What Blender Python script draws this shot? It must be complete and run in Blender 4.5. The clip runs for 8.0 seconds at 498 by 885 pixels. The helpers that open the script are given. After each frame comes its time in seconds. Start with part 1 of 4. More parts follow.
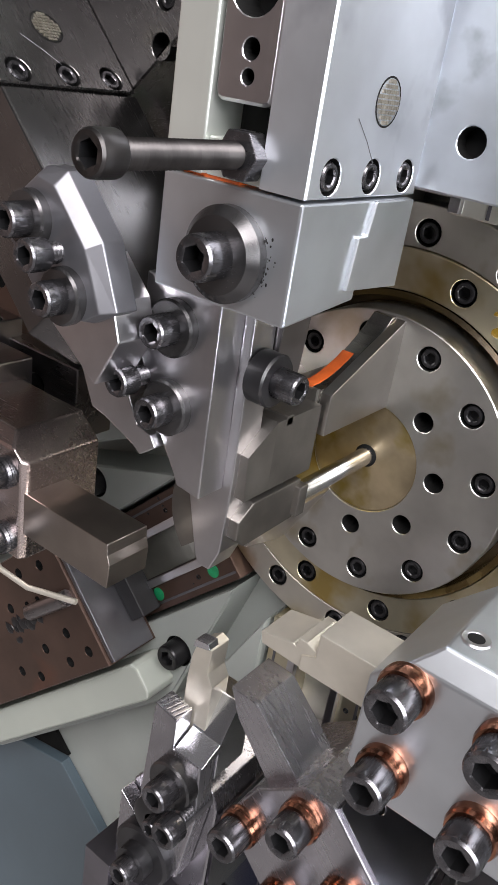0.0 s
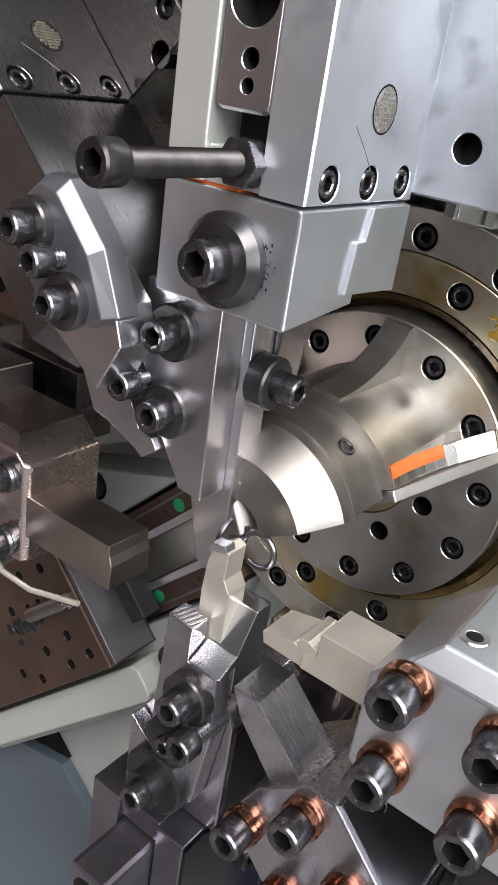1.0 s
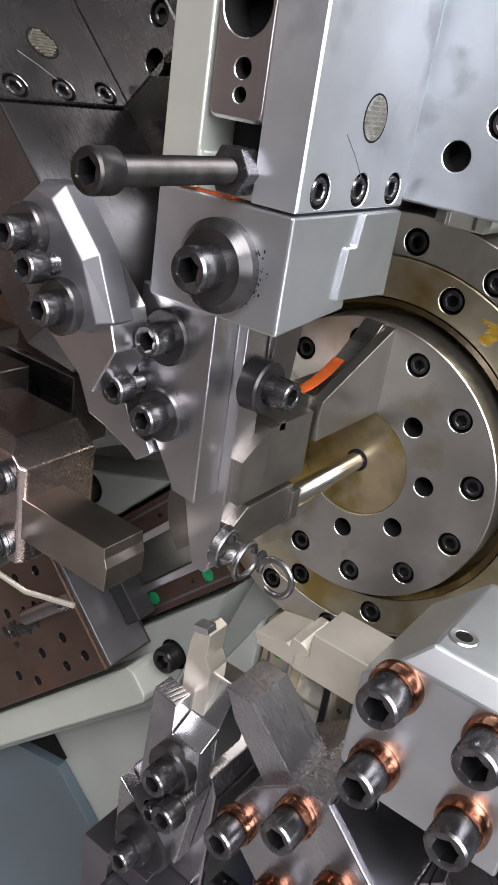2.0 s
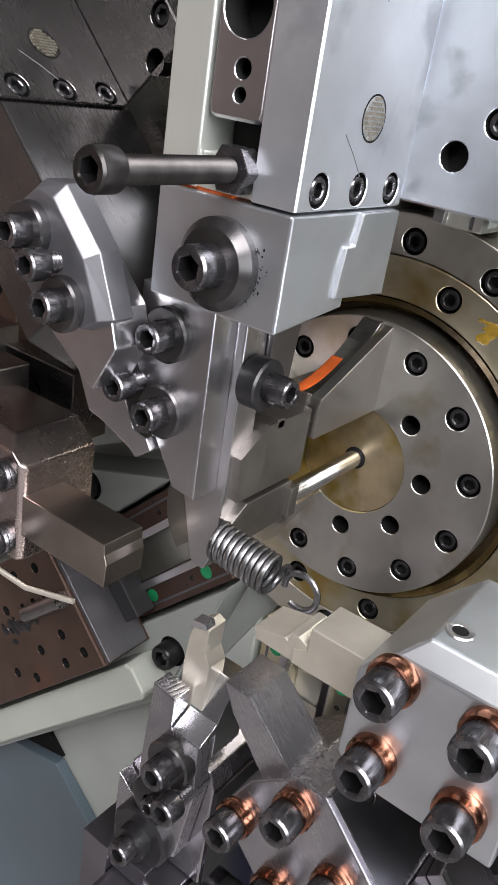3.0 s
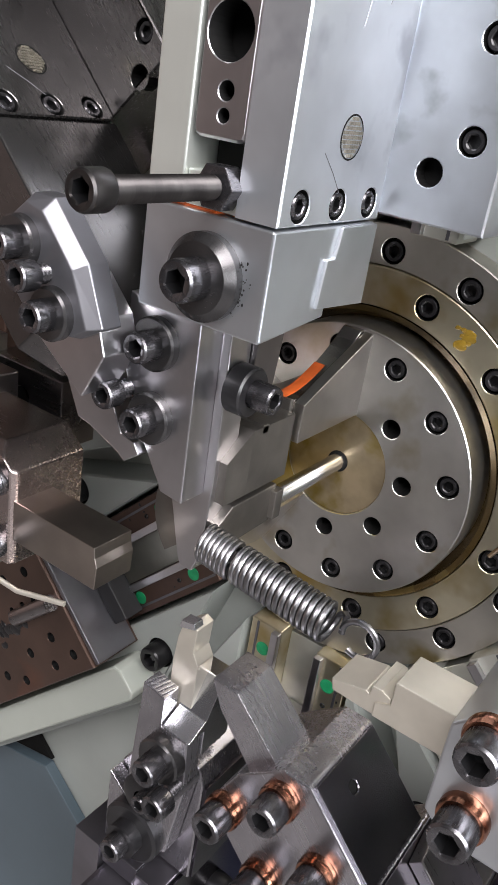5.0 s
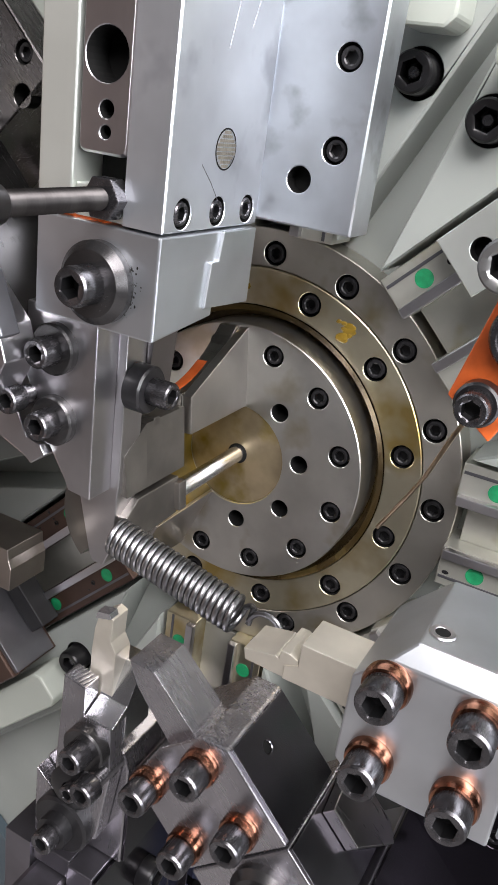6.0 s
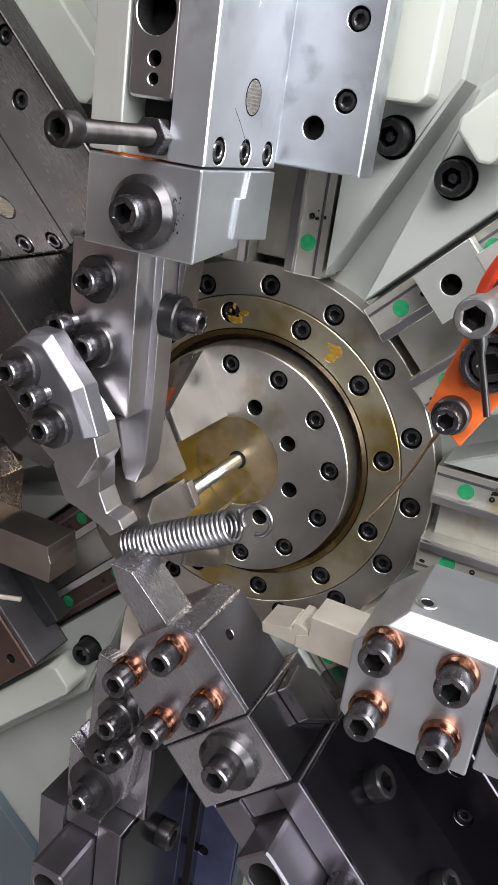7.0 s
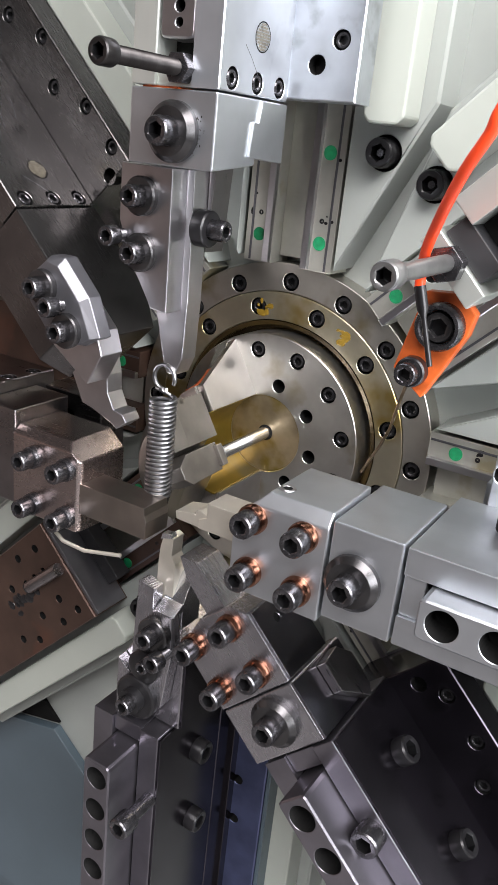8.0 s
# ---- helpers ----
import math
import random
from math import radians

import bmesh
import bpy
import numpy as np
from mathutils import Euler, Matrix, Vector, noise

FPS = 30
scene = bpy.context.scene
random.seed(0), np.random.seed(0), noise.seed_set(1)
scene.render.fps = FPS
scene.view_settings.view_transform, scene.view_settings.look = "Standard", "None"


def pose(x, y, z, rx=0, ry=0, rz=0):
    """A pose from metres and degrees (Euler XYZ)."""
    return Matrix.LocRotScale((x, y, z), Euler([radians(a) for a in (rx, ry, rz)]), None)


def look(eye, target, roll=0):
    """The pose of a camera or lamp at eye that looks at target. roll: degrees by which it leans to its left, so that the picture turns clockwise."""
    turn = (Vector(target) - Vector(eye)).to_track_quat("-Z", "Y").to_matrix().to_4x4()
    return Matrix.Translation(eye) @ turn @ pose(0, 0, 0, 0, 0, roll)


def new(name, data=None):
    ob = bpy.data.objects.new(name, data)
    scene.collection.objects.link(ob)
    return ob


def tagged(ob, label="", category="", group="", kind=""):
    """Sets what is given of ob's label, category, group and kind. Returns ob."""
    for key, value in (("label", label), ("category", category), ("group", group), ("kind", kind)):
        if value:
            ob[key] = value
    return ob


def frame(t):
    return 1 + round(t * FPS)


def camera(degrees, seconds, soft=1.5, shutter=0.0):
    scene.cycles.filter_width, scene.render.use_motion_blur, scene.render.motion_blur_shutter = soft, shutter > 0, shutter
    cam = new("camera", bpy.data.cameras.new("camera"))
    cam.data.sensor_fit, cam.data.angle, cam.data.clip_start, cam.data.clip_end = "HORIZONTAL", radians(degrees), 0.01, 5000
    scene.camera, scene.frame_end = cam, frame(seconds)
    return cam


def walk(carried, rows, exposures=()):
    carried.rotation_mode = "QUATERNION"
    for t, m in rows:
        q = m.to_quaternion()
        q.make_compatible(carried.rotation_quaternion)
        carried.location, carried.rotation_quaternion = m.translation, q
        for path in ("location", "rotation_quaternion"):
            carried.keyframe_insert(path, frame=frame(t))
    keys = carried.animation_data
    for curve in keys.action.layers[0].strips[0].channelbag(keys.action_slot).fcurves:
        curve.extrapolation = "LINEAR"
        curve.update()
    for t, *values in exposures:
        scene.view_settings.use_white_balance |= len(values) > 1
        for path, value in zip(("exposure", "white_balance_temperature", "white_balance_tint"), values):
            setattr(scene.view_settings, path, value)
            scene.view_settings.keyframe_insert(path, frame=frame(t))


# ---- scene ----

# Spring forming machine. The spindle axis is the y axis through the origin, the
# machine face lies near y = 0 and the camera stands in front of it (negative y).
# Eight radial slides at 45 degree steps. Lengths below are in millimetres (MM).
MM = 0.001
cam = camera(34.3, 8.0, soft=1.5)
# seconds, eye, (yaw, pitch, roll) in degrees
PATH = [
    (0, (0.1506, -0.3225, 0.1623), (33.91, -25.11, 9.17)),
    (0.5, (0.1516, -0.3236, 0.1624), (33.75, -24.84, 8.97)),
    (1, (0.1516, -0.3260, 0.1637), (33.72, -24.90, 8.96)),
    (1.5, (0.1528, -0.3272, 0.1654), (33.53, -24.76, 8.92)),
    (3, (0.1553, -0.3306, 0.1656), (33.25, -24.67, 9.22)),
    (3.5, (0.1565, -0.3328, 0.1664), (33.22, -24.64, 9.22)),
    (4, (0.1572, -0.3352, 0.1679), (32.94, -24.47, 9.37)),
    (5.5, (0.1653, -0.3434, 0.1714), (30.46, -23.93, 8.87)),
    (6, (0.1741, -0.3552, 0.1731), (25.16, -22.67, 8.22)),
    (6.5, (0.1668, -0.3777, 0.1841), (17.81, -23.37, 8.45)),
    (7, (0.1797, -0.4120, 0.1923), (22.76, -21.71, 8.30)),
    (7.5, (0.2432, -0.4417, 0.1940), (27.38, -21.39, 7.07)),
    (8, (0.2583, -0.4714, 0.1921), (29.76, -20.41, 6.04)),
]


def aim(eye, turn):
    yaw, pitch, roll = (radians(a) for a in turn)
    way = Vector((-math.sin(yaw) * math.cos(pitch), math.cos(yaw) * math.cos(pitch), math.sin(pitch)))
    return look(eye, Vector(eye) + way, math.degrees(roll))


walk(cam, [(t, aim(eye, turn)) for t, eye, turn in PATH])

# ---- light: overhead workshop tubes as one wide panel, and an added side light ----
world = bpy.data.worlds.new("workshop")
scene.world = world
world.use_nodes = True
world.node_tree.nodes["Background"].inputs[0].default_value = (0.8, 0.9, 1.0, 1)
world.node_tree.nodes["Background"].inputs[1].default_value = 0.02


def area_lamp(x, y, z, length, width, power, colour):
    data = bpy.data.lights.new("area_light", "AREA")
    data.shape, data.size, data.size_y, data.energy, data.color = "RECTANGLE", length, width, power, colour
    ob = new("area_light", data)
    ob.matrix_world = look((x, y, z), (x * 0.2, y * 0.2, 0))
    return ob


area_lamp(1.0, -1.1, 1.7, 2.6, 1.4, 205, (1.0, 0.96, 0.97))
# side light added from the right for the right-hand faces; no known fitting
area_lamp(2.6, -1.0, 0.7, 1.8, 1.5, 142, (0.96, 0.97, 1.0))
scene.view_settings.exposure = 0.0


# ---- materials ----
def material(name, colour, metal=0.0, rough=0.4, stain=0.15, stain_scale=25.0, grain=0.1, grain_scale=400.0, bump=0.05,
             second=None, second_amount=0.0, second_scale=18.0, stretch=(1, 1, 1), coat=0.0, anis=0.0, spec=0.5):
    """Base colour varied at two scales, with an optional second colour in patches, and fine relief."""
    m = bpy.data.materials.new(name)
    m.use_nodes = True
    nt = m.node_tree
    nodes, link = nt.nodes, nt.links.new
    b = nodes["Principled BSDF"]
    tc = nodes.new("ShaderNodeTexCoord")
    info = nodes.new("ShaderNodeObjectInfo")
    mp = nodes.new("ShaderNodeMapping")
    mp.inputs["Scale"].default_value = stretch
    shift = nodes.new("ShaderNodeVectorMath")
    shift.operation = "MULTIPLY_ADD"
    comb = nodes.new("ShaderNodeCombineXYZ")
    for k in range(3):
        link(info.outputs["Random"], comb.inputs[k])
    link(comb.outputs[0], shift.inputs[0])
    shift.inputs[1].default_value = (3.1, 5.7, 2.3)
    link(tc.outputs["Object"], shift.inputs[2])
    link(shift.outputs[0], mp.inputs["Vector"])
    if metal > 0.5 and stretch == (1, 1, 1):
        mp.inputs["Scale"].default_value = (1, 1, 0.12)
    n1 = nodes.new("ShaderNodeTexNoise")
    n1.inputs["Scale"].default_value, n1.inputs["Detail"].default_value = stain_scale, 4
    n2 = nodes.new("ShaderNodeTexNoise")
    n2.inputs["Scale"].default_value, n2.inputs["Detail"].default_value = grain_scale, 2
    link(shift.outputs[0], n1.inputs["Vector"])
    link(mp.outputs[0], n2.inputs["Vector"])
    lo = tuple(c * (1 - stain) for c in colour) + (1,)
    hi = tuple(min(1, c * (1 + stain)) for c in colour) + (1,)
    ramp = nodes.new("ShaderNodeMix")
    ramp.data_type = "RGBA"
    ramp.inputs["A"].default_value, ramp.inputs["B"].default_value = lo, hi
    r1 = nodes.new("ShaderNodeMapRange")
    r1.inputs[1].default_value, r1.inputs[2].default_value = 0.35, 0.65
    link(n1.outputs["Fac"], r1.inputs[0])
    link(r1.outputs[0], ramp.inputs["Factor"])
    last = ramp.outputs["Result"]
    if second:
        n3 = nodes.new("ShaderNodeTexNoise")
        n3.inputs["Scale"].default_value, n3.inputs["Detail"].default_value = second_scale, 4
        link(shift.outputs[0], n3.inputs["Vector"])
        r3 = nodes.new("ShaderNodeMapRange")
        r3.inputs[1].default_value, r3.inputs[2].default_value = 0.62 - second_amount * 0.4, 0.72 - second_amount * 0.3
        link(n3.outputs["Fac"], r3.inputs[0])
        mix2 = nodes.new("ShaderNodeMix")
        mix2.data_type = "RGBA"
        link(r3.outputs[0], mix2.inputs["Factor"])
        link(last, mix2.inputs["A"])
        mix2.inputs["B"].default_value = (*second, 1)
        last = mix2.outputs["Result"]
    link(last, b.inputs["Base Color"])
    b.inputs["Metallic"].default_value = metal
    b.inputs["Coat Weight"].default_value = coat
    b.inputs["Specular IOR Level"].default_value = spec
    b.inputs["Anisotropic"].default_value = anis
    rr = nodes.new("ShaderNodeMapRange")
    rr.inputs[1].default_value, rr.inputs[2].default_value = 0.3, 0.7
    rr.inputs[3].default_value, rr.inputs[4].default_value = max(0.04, rough - grain * 0.2), min(1, rough + grain * 0.2)
    mixn = nodes.new("ShaderNodeMath")
    mixn.operation = "MULTIPLY_ADD"
    link(n2.outputs["Fac"], mixn.inputs[0])
    mixn.inputs[1].default_value = 0.5
    half = nodes.new("ShaderNodeMath")
    half.operation = "MULTIPLY"
    link(n1.outputs["Fac"], half.inputs[0])
    half.inputs[1].default_value = 0.5
    link(half.outputs[0], mixn.inputs[2])
    link(mixn.outputs[0], rr.inputs[0])
    link(rr.outputs[0], b.inputs["Roughness"])
    bp = nodes.new("ShaderNodeBump")
    bp.inputs["Strength"].default_value, bp.inputs["Distance"].default_value = bump * (0.3 if metal > 0.5 else 1.0), 0.0003
    link(n2.outputs["Fac"], bp.inputs["Height"])
    link(bp.outputs[0], b.inputs["Normal"])
    return m


STEEL = material("ground_steel", (0.56, 0.55, 0.57), 1.0, 0.3, 0.1, 35, 0.04, 900, 0.006, stretch=(1, 1, 0.25))
BRIGHT = material("bright_steel", (0.72, 0.73, 0.76), 1.0, 0.26, 0.06, 40, 0.04, 900, 0.006, stretch=(0.25, 1, 1))
BLUISH = material("bluish_ground_steel", (0.56, 0.585, 0.62), 0.95, 0.34, 0.1, 25, 0.05, 900, 0.006, stretch=(1, 1, 0.25))
SATIN = material("satin_plated_steel", (0.66, 0.69, 0.65), 0.8, 0.38, 0.05, 20, 0.05, 900, 0.008)
DARKSTEEL = material("dark_tool_steel", (0.24, 0.225, 0.23), 1.0, 0.28, 0.18, 30, 0.06, 900, 0.01)
SPINDLE = material("spindle_steel", (0.52, 0.5, 0.48), 1.0, 0.3, 0.1, 30, 0.05, 900, 0.008)
DISC = material("oiled_disc_steel", (0.62, 0.61, 0.58), 1.0, 0.33, 0.1, 40, 0.07, 900, 0.01, (0.46, 0.42, 0.33), 0.15, 30)
RING = material("oil_stained_steel", (0.64, 0.59, 0.44), 0.95, 0.32, 0.15, 25, 0.1, 600, 0.02, (0.42, 0.31, 0.11), 0.3, 20)
RING_OUT = material("grey_ring_steel", (0.54, 0.52, 0.47), 0.95, 0.34, 0.12, 25, 0.08, 600, 0.02, (0.3, 0.25, 0.13), 0.12, 20)
SEAL = material("dark_oily_seal", (0.07, 0.045, 0.015), 0.6, 0.2, 0.4, 30, 0.1, 300, 0.03, (0.2, 0.15, 0.05), 0.1, 25, coat=0.4)
OIL = material("oily_bore", (0.24, 0.17, 0.03), 0.8, 0.3, 0.25, 30, 0.1, 300, 0.01, (0.2, 0.17, 0.09), 0.3, 25, coat=0.25)
HUB = material("oily_hub", (0.42, 0.34, 0.22), 0.85, 0.32, 0.25, 45, 0.1, 400, 0.01, (0.27, 0.2, 0.05), 0.3, 40, coat=0.2)
# dark reflection on the lower slides' steel, put into the colour
BLACKPLATE = material("dark_reflection_plate", (0.05, 0.045, 0.055), 0.95, 0.2, 0.3, 20, 0.06, 600, 0.01)
PLUG = material("mesh_plug", (0.4, 0.37, 0.31), 0.9, 0.4, 0.2, 300, 0.1, 700, 0.3)
TAN = material("tan_tool_steel", (0.38, 0.335, 0.3), 1.0, 0.3, 0.12, 35, 0.05, 900, 0.01)
BLUE = material("blue_steel_guard", (0.09, 0.105, 0.2), 0.7, 0.36, 0.2, 40, 0.08, 600, 0.01)
GREYSTEEL = material("grey_steel", (0.16, 0.16, 0.175), 0.8, 0.36, 0.12, 35, 0.05, 900, 0.008)
CARRIAGE = material("streaked_carriage_steel", (0.54, 0.57, 0.61), 0.9, 0.3, 0.14, 30, 0.07, 900, 0.006, (0.36, 0.38, 0.4), 0.2, 45, stretch=(1, 1, 0.2))
TOOLGREY = material("grey_tool_steel", (0.36, 0.35, 0.375), 0.95, 0.27, 0.14, 40, 0.07, 900, 0.008)
UPDARK = material("dark_grey_steel", (0.125, 0.12, 0.12), 0.95, 0.27, 0.2, 22, 0.06, 900, 0.008)
# polished steel, darkened for what the block's side reflects
DARKPOL = material("polished_dark_reflection_steel", (0.2, 0.19, 0.215), 1.0, 0.2, 0.15, 30, 0.05, 900, 0.006)
# bluish tone of the ram's lit side, put into one bar's colour
PALE = material("pale_bluish_steel", (0.63, 0.66, 0.705), 0.9, 0.34, 0.1, 25, 0.06, 900, 0.006, (0.45, 0.47, 0.52), 0.15, 30, stretch=(1, 1, 0.2))
DULL = material("dull_ram_steel", (0.2, 0.19, 0.215), 0.95, 0.32, 0.12, 35, 0.06, 900, 0.008, stretch=(1, 1, 0.25))
# brownish tint holds part of the warm reflection on the left block
BROWNSTEEL = material("brownish_clamp_steel", (0.44, 0.37, 0.355), 1.0, 0.27, 0.12, 30, 0.05, 900, 0.008)
HEAD = material("oily_head_steel", (0.36, 0.345, 0.32), 0.95, 0.33, 0.18, 35, 0.07, 800, 0.01)
NOSE = material("oily_nose_steel", (0.2, 0.187, 0.172), 0.9, 0.36, 0.2, 40, 0.08, 700, 0.012)
POLISHED = material("polished_gusset_steel", (0.5, 0.48, 0.46), 1.0, 0.2, 0.08, 40, 0.03, 700, 0.004)
ZINC = material("zinc_screw", (0.22, 0.22, 0.22), 0.9, 0.42, 0.15, 90, 0.08, 900, 0.02)
GREASE = material("amber_grease", (0.2, 0.125, 0.015), 0.0, 0.2, 0.3, 120, 0.1, 300, 0.1, coat=0.5)
BLACK = material("black_oxide", (0.016, 0.0155, 0.017), 0.35, 0.3, 0.25, 90, 0.1, 900, 0.02)
SCREW = material("worn_screw_steel", (0.11, 0.107, 0.115), 0.92, 0.27, 0.25, 140, 0.08, 900, 0.02)
THREAD = material("dark_threaded_steel", (0.045, 0.042, 0.042), 0.9, 0.36, 0.25, 140, 0.08, 900, 0.02)
BLACKSTEEL = material("worn_black_steel", (0.07, 0.068, 0.07), 0.85, 0.26, 0.25, 60, 0.08, 900, 0.01)
# shade inside the screw sockets, put into the colour
SOCKET = material("socket_shade_black", (0.012, 0.012, 0.013), 0.5, 0.3, 0.2, 80, 0.1, 500, 0.02)
# shade in holes, slots and gaps, put into one near-black colour
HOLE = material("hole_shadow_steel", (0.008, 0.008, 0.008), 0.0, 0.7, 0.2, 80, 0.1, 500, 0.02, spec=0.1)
COPPER = material("copper", (0.3, 0.14, 0.09), 1.0, 0.2, 0.35, 150, 0.08, 900, 0.01)
CAST = material("grey_green_paint", (0.315, 0.338, 0.318), 0.0, 0.36, 0.07, 12, 0.06, 350, 0.03)
CAST_LIGHT = material("pale_green_paint", (0.4, 0.428, 0.385), 0.0, 0.36, 0.05, 12, 0.06, 350, 0.02)
PANEL = material("blue_grey_paint", (0.075, 0.104, 0.125), 0.0, 0.4, 0.1, 8, 0.06, 300, 0.03)
GIB = material("pale_gib_steel", (0.5, 0.5, 0.45), 0.7, 0.32, 0.12, 35, 0.08, 600, 0.015, (0.4, 0.36, 0.24), 0.03, 30)
GREEN = material("green_paint_dot", (0.01, 0.26, 0.1), 0.0, 0.5, 0.2, 300, 0.1, 700, 0.02)
# plastic of guide plate and shim; also colours the gusset's reflection strip
ORANGE = material("orange_plastic_and_reflection", (0.5, 0.095, 0.018), 0.0, 0.42, 0.25, 80, 0.1, 500, 0.03)
RED = material("red_orange_tube", (0.9, 0.07, 0.015), 0.0, 0.3, 0.08, 60, 0.06, 500, 0.01)
WIRE = material("spring_wire", (0.24, 0.24, 0.25), 1.0, 0.34, 0.12, 100, 0.05, 900, 0.01)
# warm brown reflection on the left-hand steel, put into the colour
BROWN = material("brown_reflection_plate", (0.085, 0.052, 0.04), 0.6, 0.38, 0.2, 25, 0.08, 600, 0.015, (0.13, 0.06, 0.04), 0.2, 18)
BRASS = material("yellow_brass", (0.4, 0.3, 0.2), 1.0, 0.3, 0.3, 90, 0.1, 600, 0.02)
CARBIDE = material("pale_carbide", (0.66, 0.62, 0.54), 0.8, 0.34, 0.1, 45, 0.06, 900, 0.01)
# shade of open gaps, put into the colour of added blocks
GAP_BLACK = material("gap_shade_black", (0.02, 0.02, 0.022), 0.0, 0.55, 0.2, 60, 0.1, 300, 0.05)
# unseen walls: tones set by what the steel should reflect
WALL = material("workshop_wall", (0.06, 0.058, 0.06), 0.0, 0.8, 0.1, 2, 0.05, 60, 0.1)
WALL_EAST = material("blue_grey_wall", (0.24, 0.265, 0.3), 0.0, 0.8, 0.1, 2, 0.05, 60, 0.1)
WALL_BROWN = material("warm_grey_wall", (0.36, 0.27, 0.235), 0.0, 0.7, 0.1, 2, 0.05, 60, 0.1)
FLOOR = material("concrete", (0.19, 0.18, 0.175), 0.0, 0.55, 0.3, 2.5, 0.1, 80, 0.1)


# ---- mesh helpers, lengths in millimetres ----
def part(name, bm, mat, parent=None, label="", kind="", smooth=False):
    me = bpy.data.meshes.new(name)
    bmesh.ops.recalc_face_normals(bm, faces=bm.faces)
    bm.to_mesh(me)
    bm.free()
    me.transform(Matrix.Scale(MM, 4))
    me.materials.append(mat)
    # second slot: the shade painted into blind holes
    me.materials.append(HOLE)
    if smooth:
        me.shade_smooth()
        me.set_sharp_from_angle(angle=radians(35))
    ob = new(name, me)
    ob.parent = parent
    if label or kind:
        tagged(ob, label, kind=kind)
    return ob


def thing(name, label, category, m=None, group="", kind=""):
    ob = new(name)
    ob.empty_display_size = 0.01
    if m is not None:
        ob.matrix_basis = m
    return tagged(ob, label, category, group, kind)


def soften(bm, width, segments=2, angle=30):
    edges = [e for e in bm.edges if len(e.link_faces) == 2 and e.calc_face_angle(0) > radians(angle)]
    if edges and width > 0:
        bmesh.ops.bevel(bm, geom=edges, offset=width, offset_type="OFFSET", segments=segments, affect="EDGES", profile=0.5, clamp_overlap=True)
    return bm


def box(x0, x1, y0, y1, z0, z1, edge=0.8):
    bm = bmesh.new()
    bmesh.ops.create_cube(bm, size=1)
    for v in bm.verts:
        v.co = (x0 + (v.co.x + 0.5) * (x1 - x0), y0 + (v.co.y + 0.5) * (y1 - y0), z0 + (v.co.z + 0.5) * (z1 - z0))
    return soften(bm, edge * 0.6)


AXES = {"x": lambda a, b, c: (c, a, b), "y": lambda a, b, c: (a, c, b), "z": lambda a, b, c: (a, b, c)}


def prism(outline, axis, c0, c1, edge=0.8):
    """An outline of (a, b) pushed from c0 to c1 along an axis: x takes (y, z), y takes (x, z), z takes (x, y)."""
    put = AXES[axis]
    bm = bmesh.new()
    lower = [bm.verts.new(put(a, b, c0)) for a, b in outline]
    upper = [bm.verts.new(put(a, b, c1)) for a, b in outline]
    bm.faces.new(lower)
    bm.faces.new(upper[::-1])
    for k in range(len(outline)):
        n = (k + 1) % len(outline)
        bm.faces.new((lower[k], lower[n], upper[n], upper[k]))
    bmesh.ops.recalc_face_normals(bm, faces=bm.faces)
    return soften(bm, edge * 0.6)


def stepped(front_outline, y0, outline, y1, y2):
    """A bar along y whose front face is smaller than its body, so that its long edges are chamfered."""
    bm = bmesh.new()
    rings = [[bm.verts.new((a, y, b)) for a, b in o] for o, y in ((front_outline, y0), (outline, y1), (outline, y2))]
    bm.faces.new(rings[0])
    bm.faces.new(rings[2][::-1])
    for u, v in zip(rings, rings[1:]):
        for k in range(len(u)):
            n = (k + 1) % len(u)
            bm.faces.new((u[k], u[n], v[n], v[k]))
    bmesh.ops.recalc_face_normals(bm, faces=bm.faces)
    return soften(bm, 0.45, 2, 15)


def cut(bm, at, normal):
    """Cuts off what lies beyond a plane and closes the cut."""
    got = bmesh.ops.bisect_plane(bm, geom=bm.verts[:] + bm.edges[:] + bm.faces[:], plane_co=at, plane_no=normal, clear_outer=True)
    edges = [e for e in got["geom_cut"] if isinstance(e, bmesh.types.BMEdge)]
    bmesh.ops.edgeloop_fill(bm, edges=edges)
    return bm


def circle(cx, cy, r, n=24, start=0.0):
    return [(cx + r * math.cos(start + 2 * math.pi * k / n), cy + r * math.sin(start + 2 * math.pi * k / n)) for k in range(n)]


def shrink(outline, d):
    """The outline moved inwards by d."""
    area = sum(a[0] * b[1] - b[0] * a[1] for a, b in zip(outline, outline[1:] + outline[:1]))
    s = 1 if area > 0 else -1
    out = []
    for k, p in enumerate(outline):
        a, b = Vector(outline[k - 1]), Vector(outline[(k + 1) % len(outline)])
        p = Vector(p)
        e, f = (p - a).normalized(), (b - p).normalized()
        ne, nf = Vector((-e.y, e.x)) * s, Vector((-f.y, f.x)) * s
        n = ne + nf
        out.append(tuple(p + n * (d / max(0.3, n.dot(ne)))))
    return out


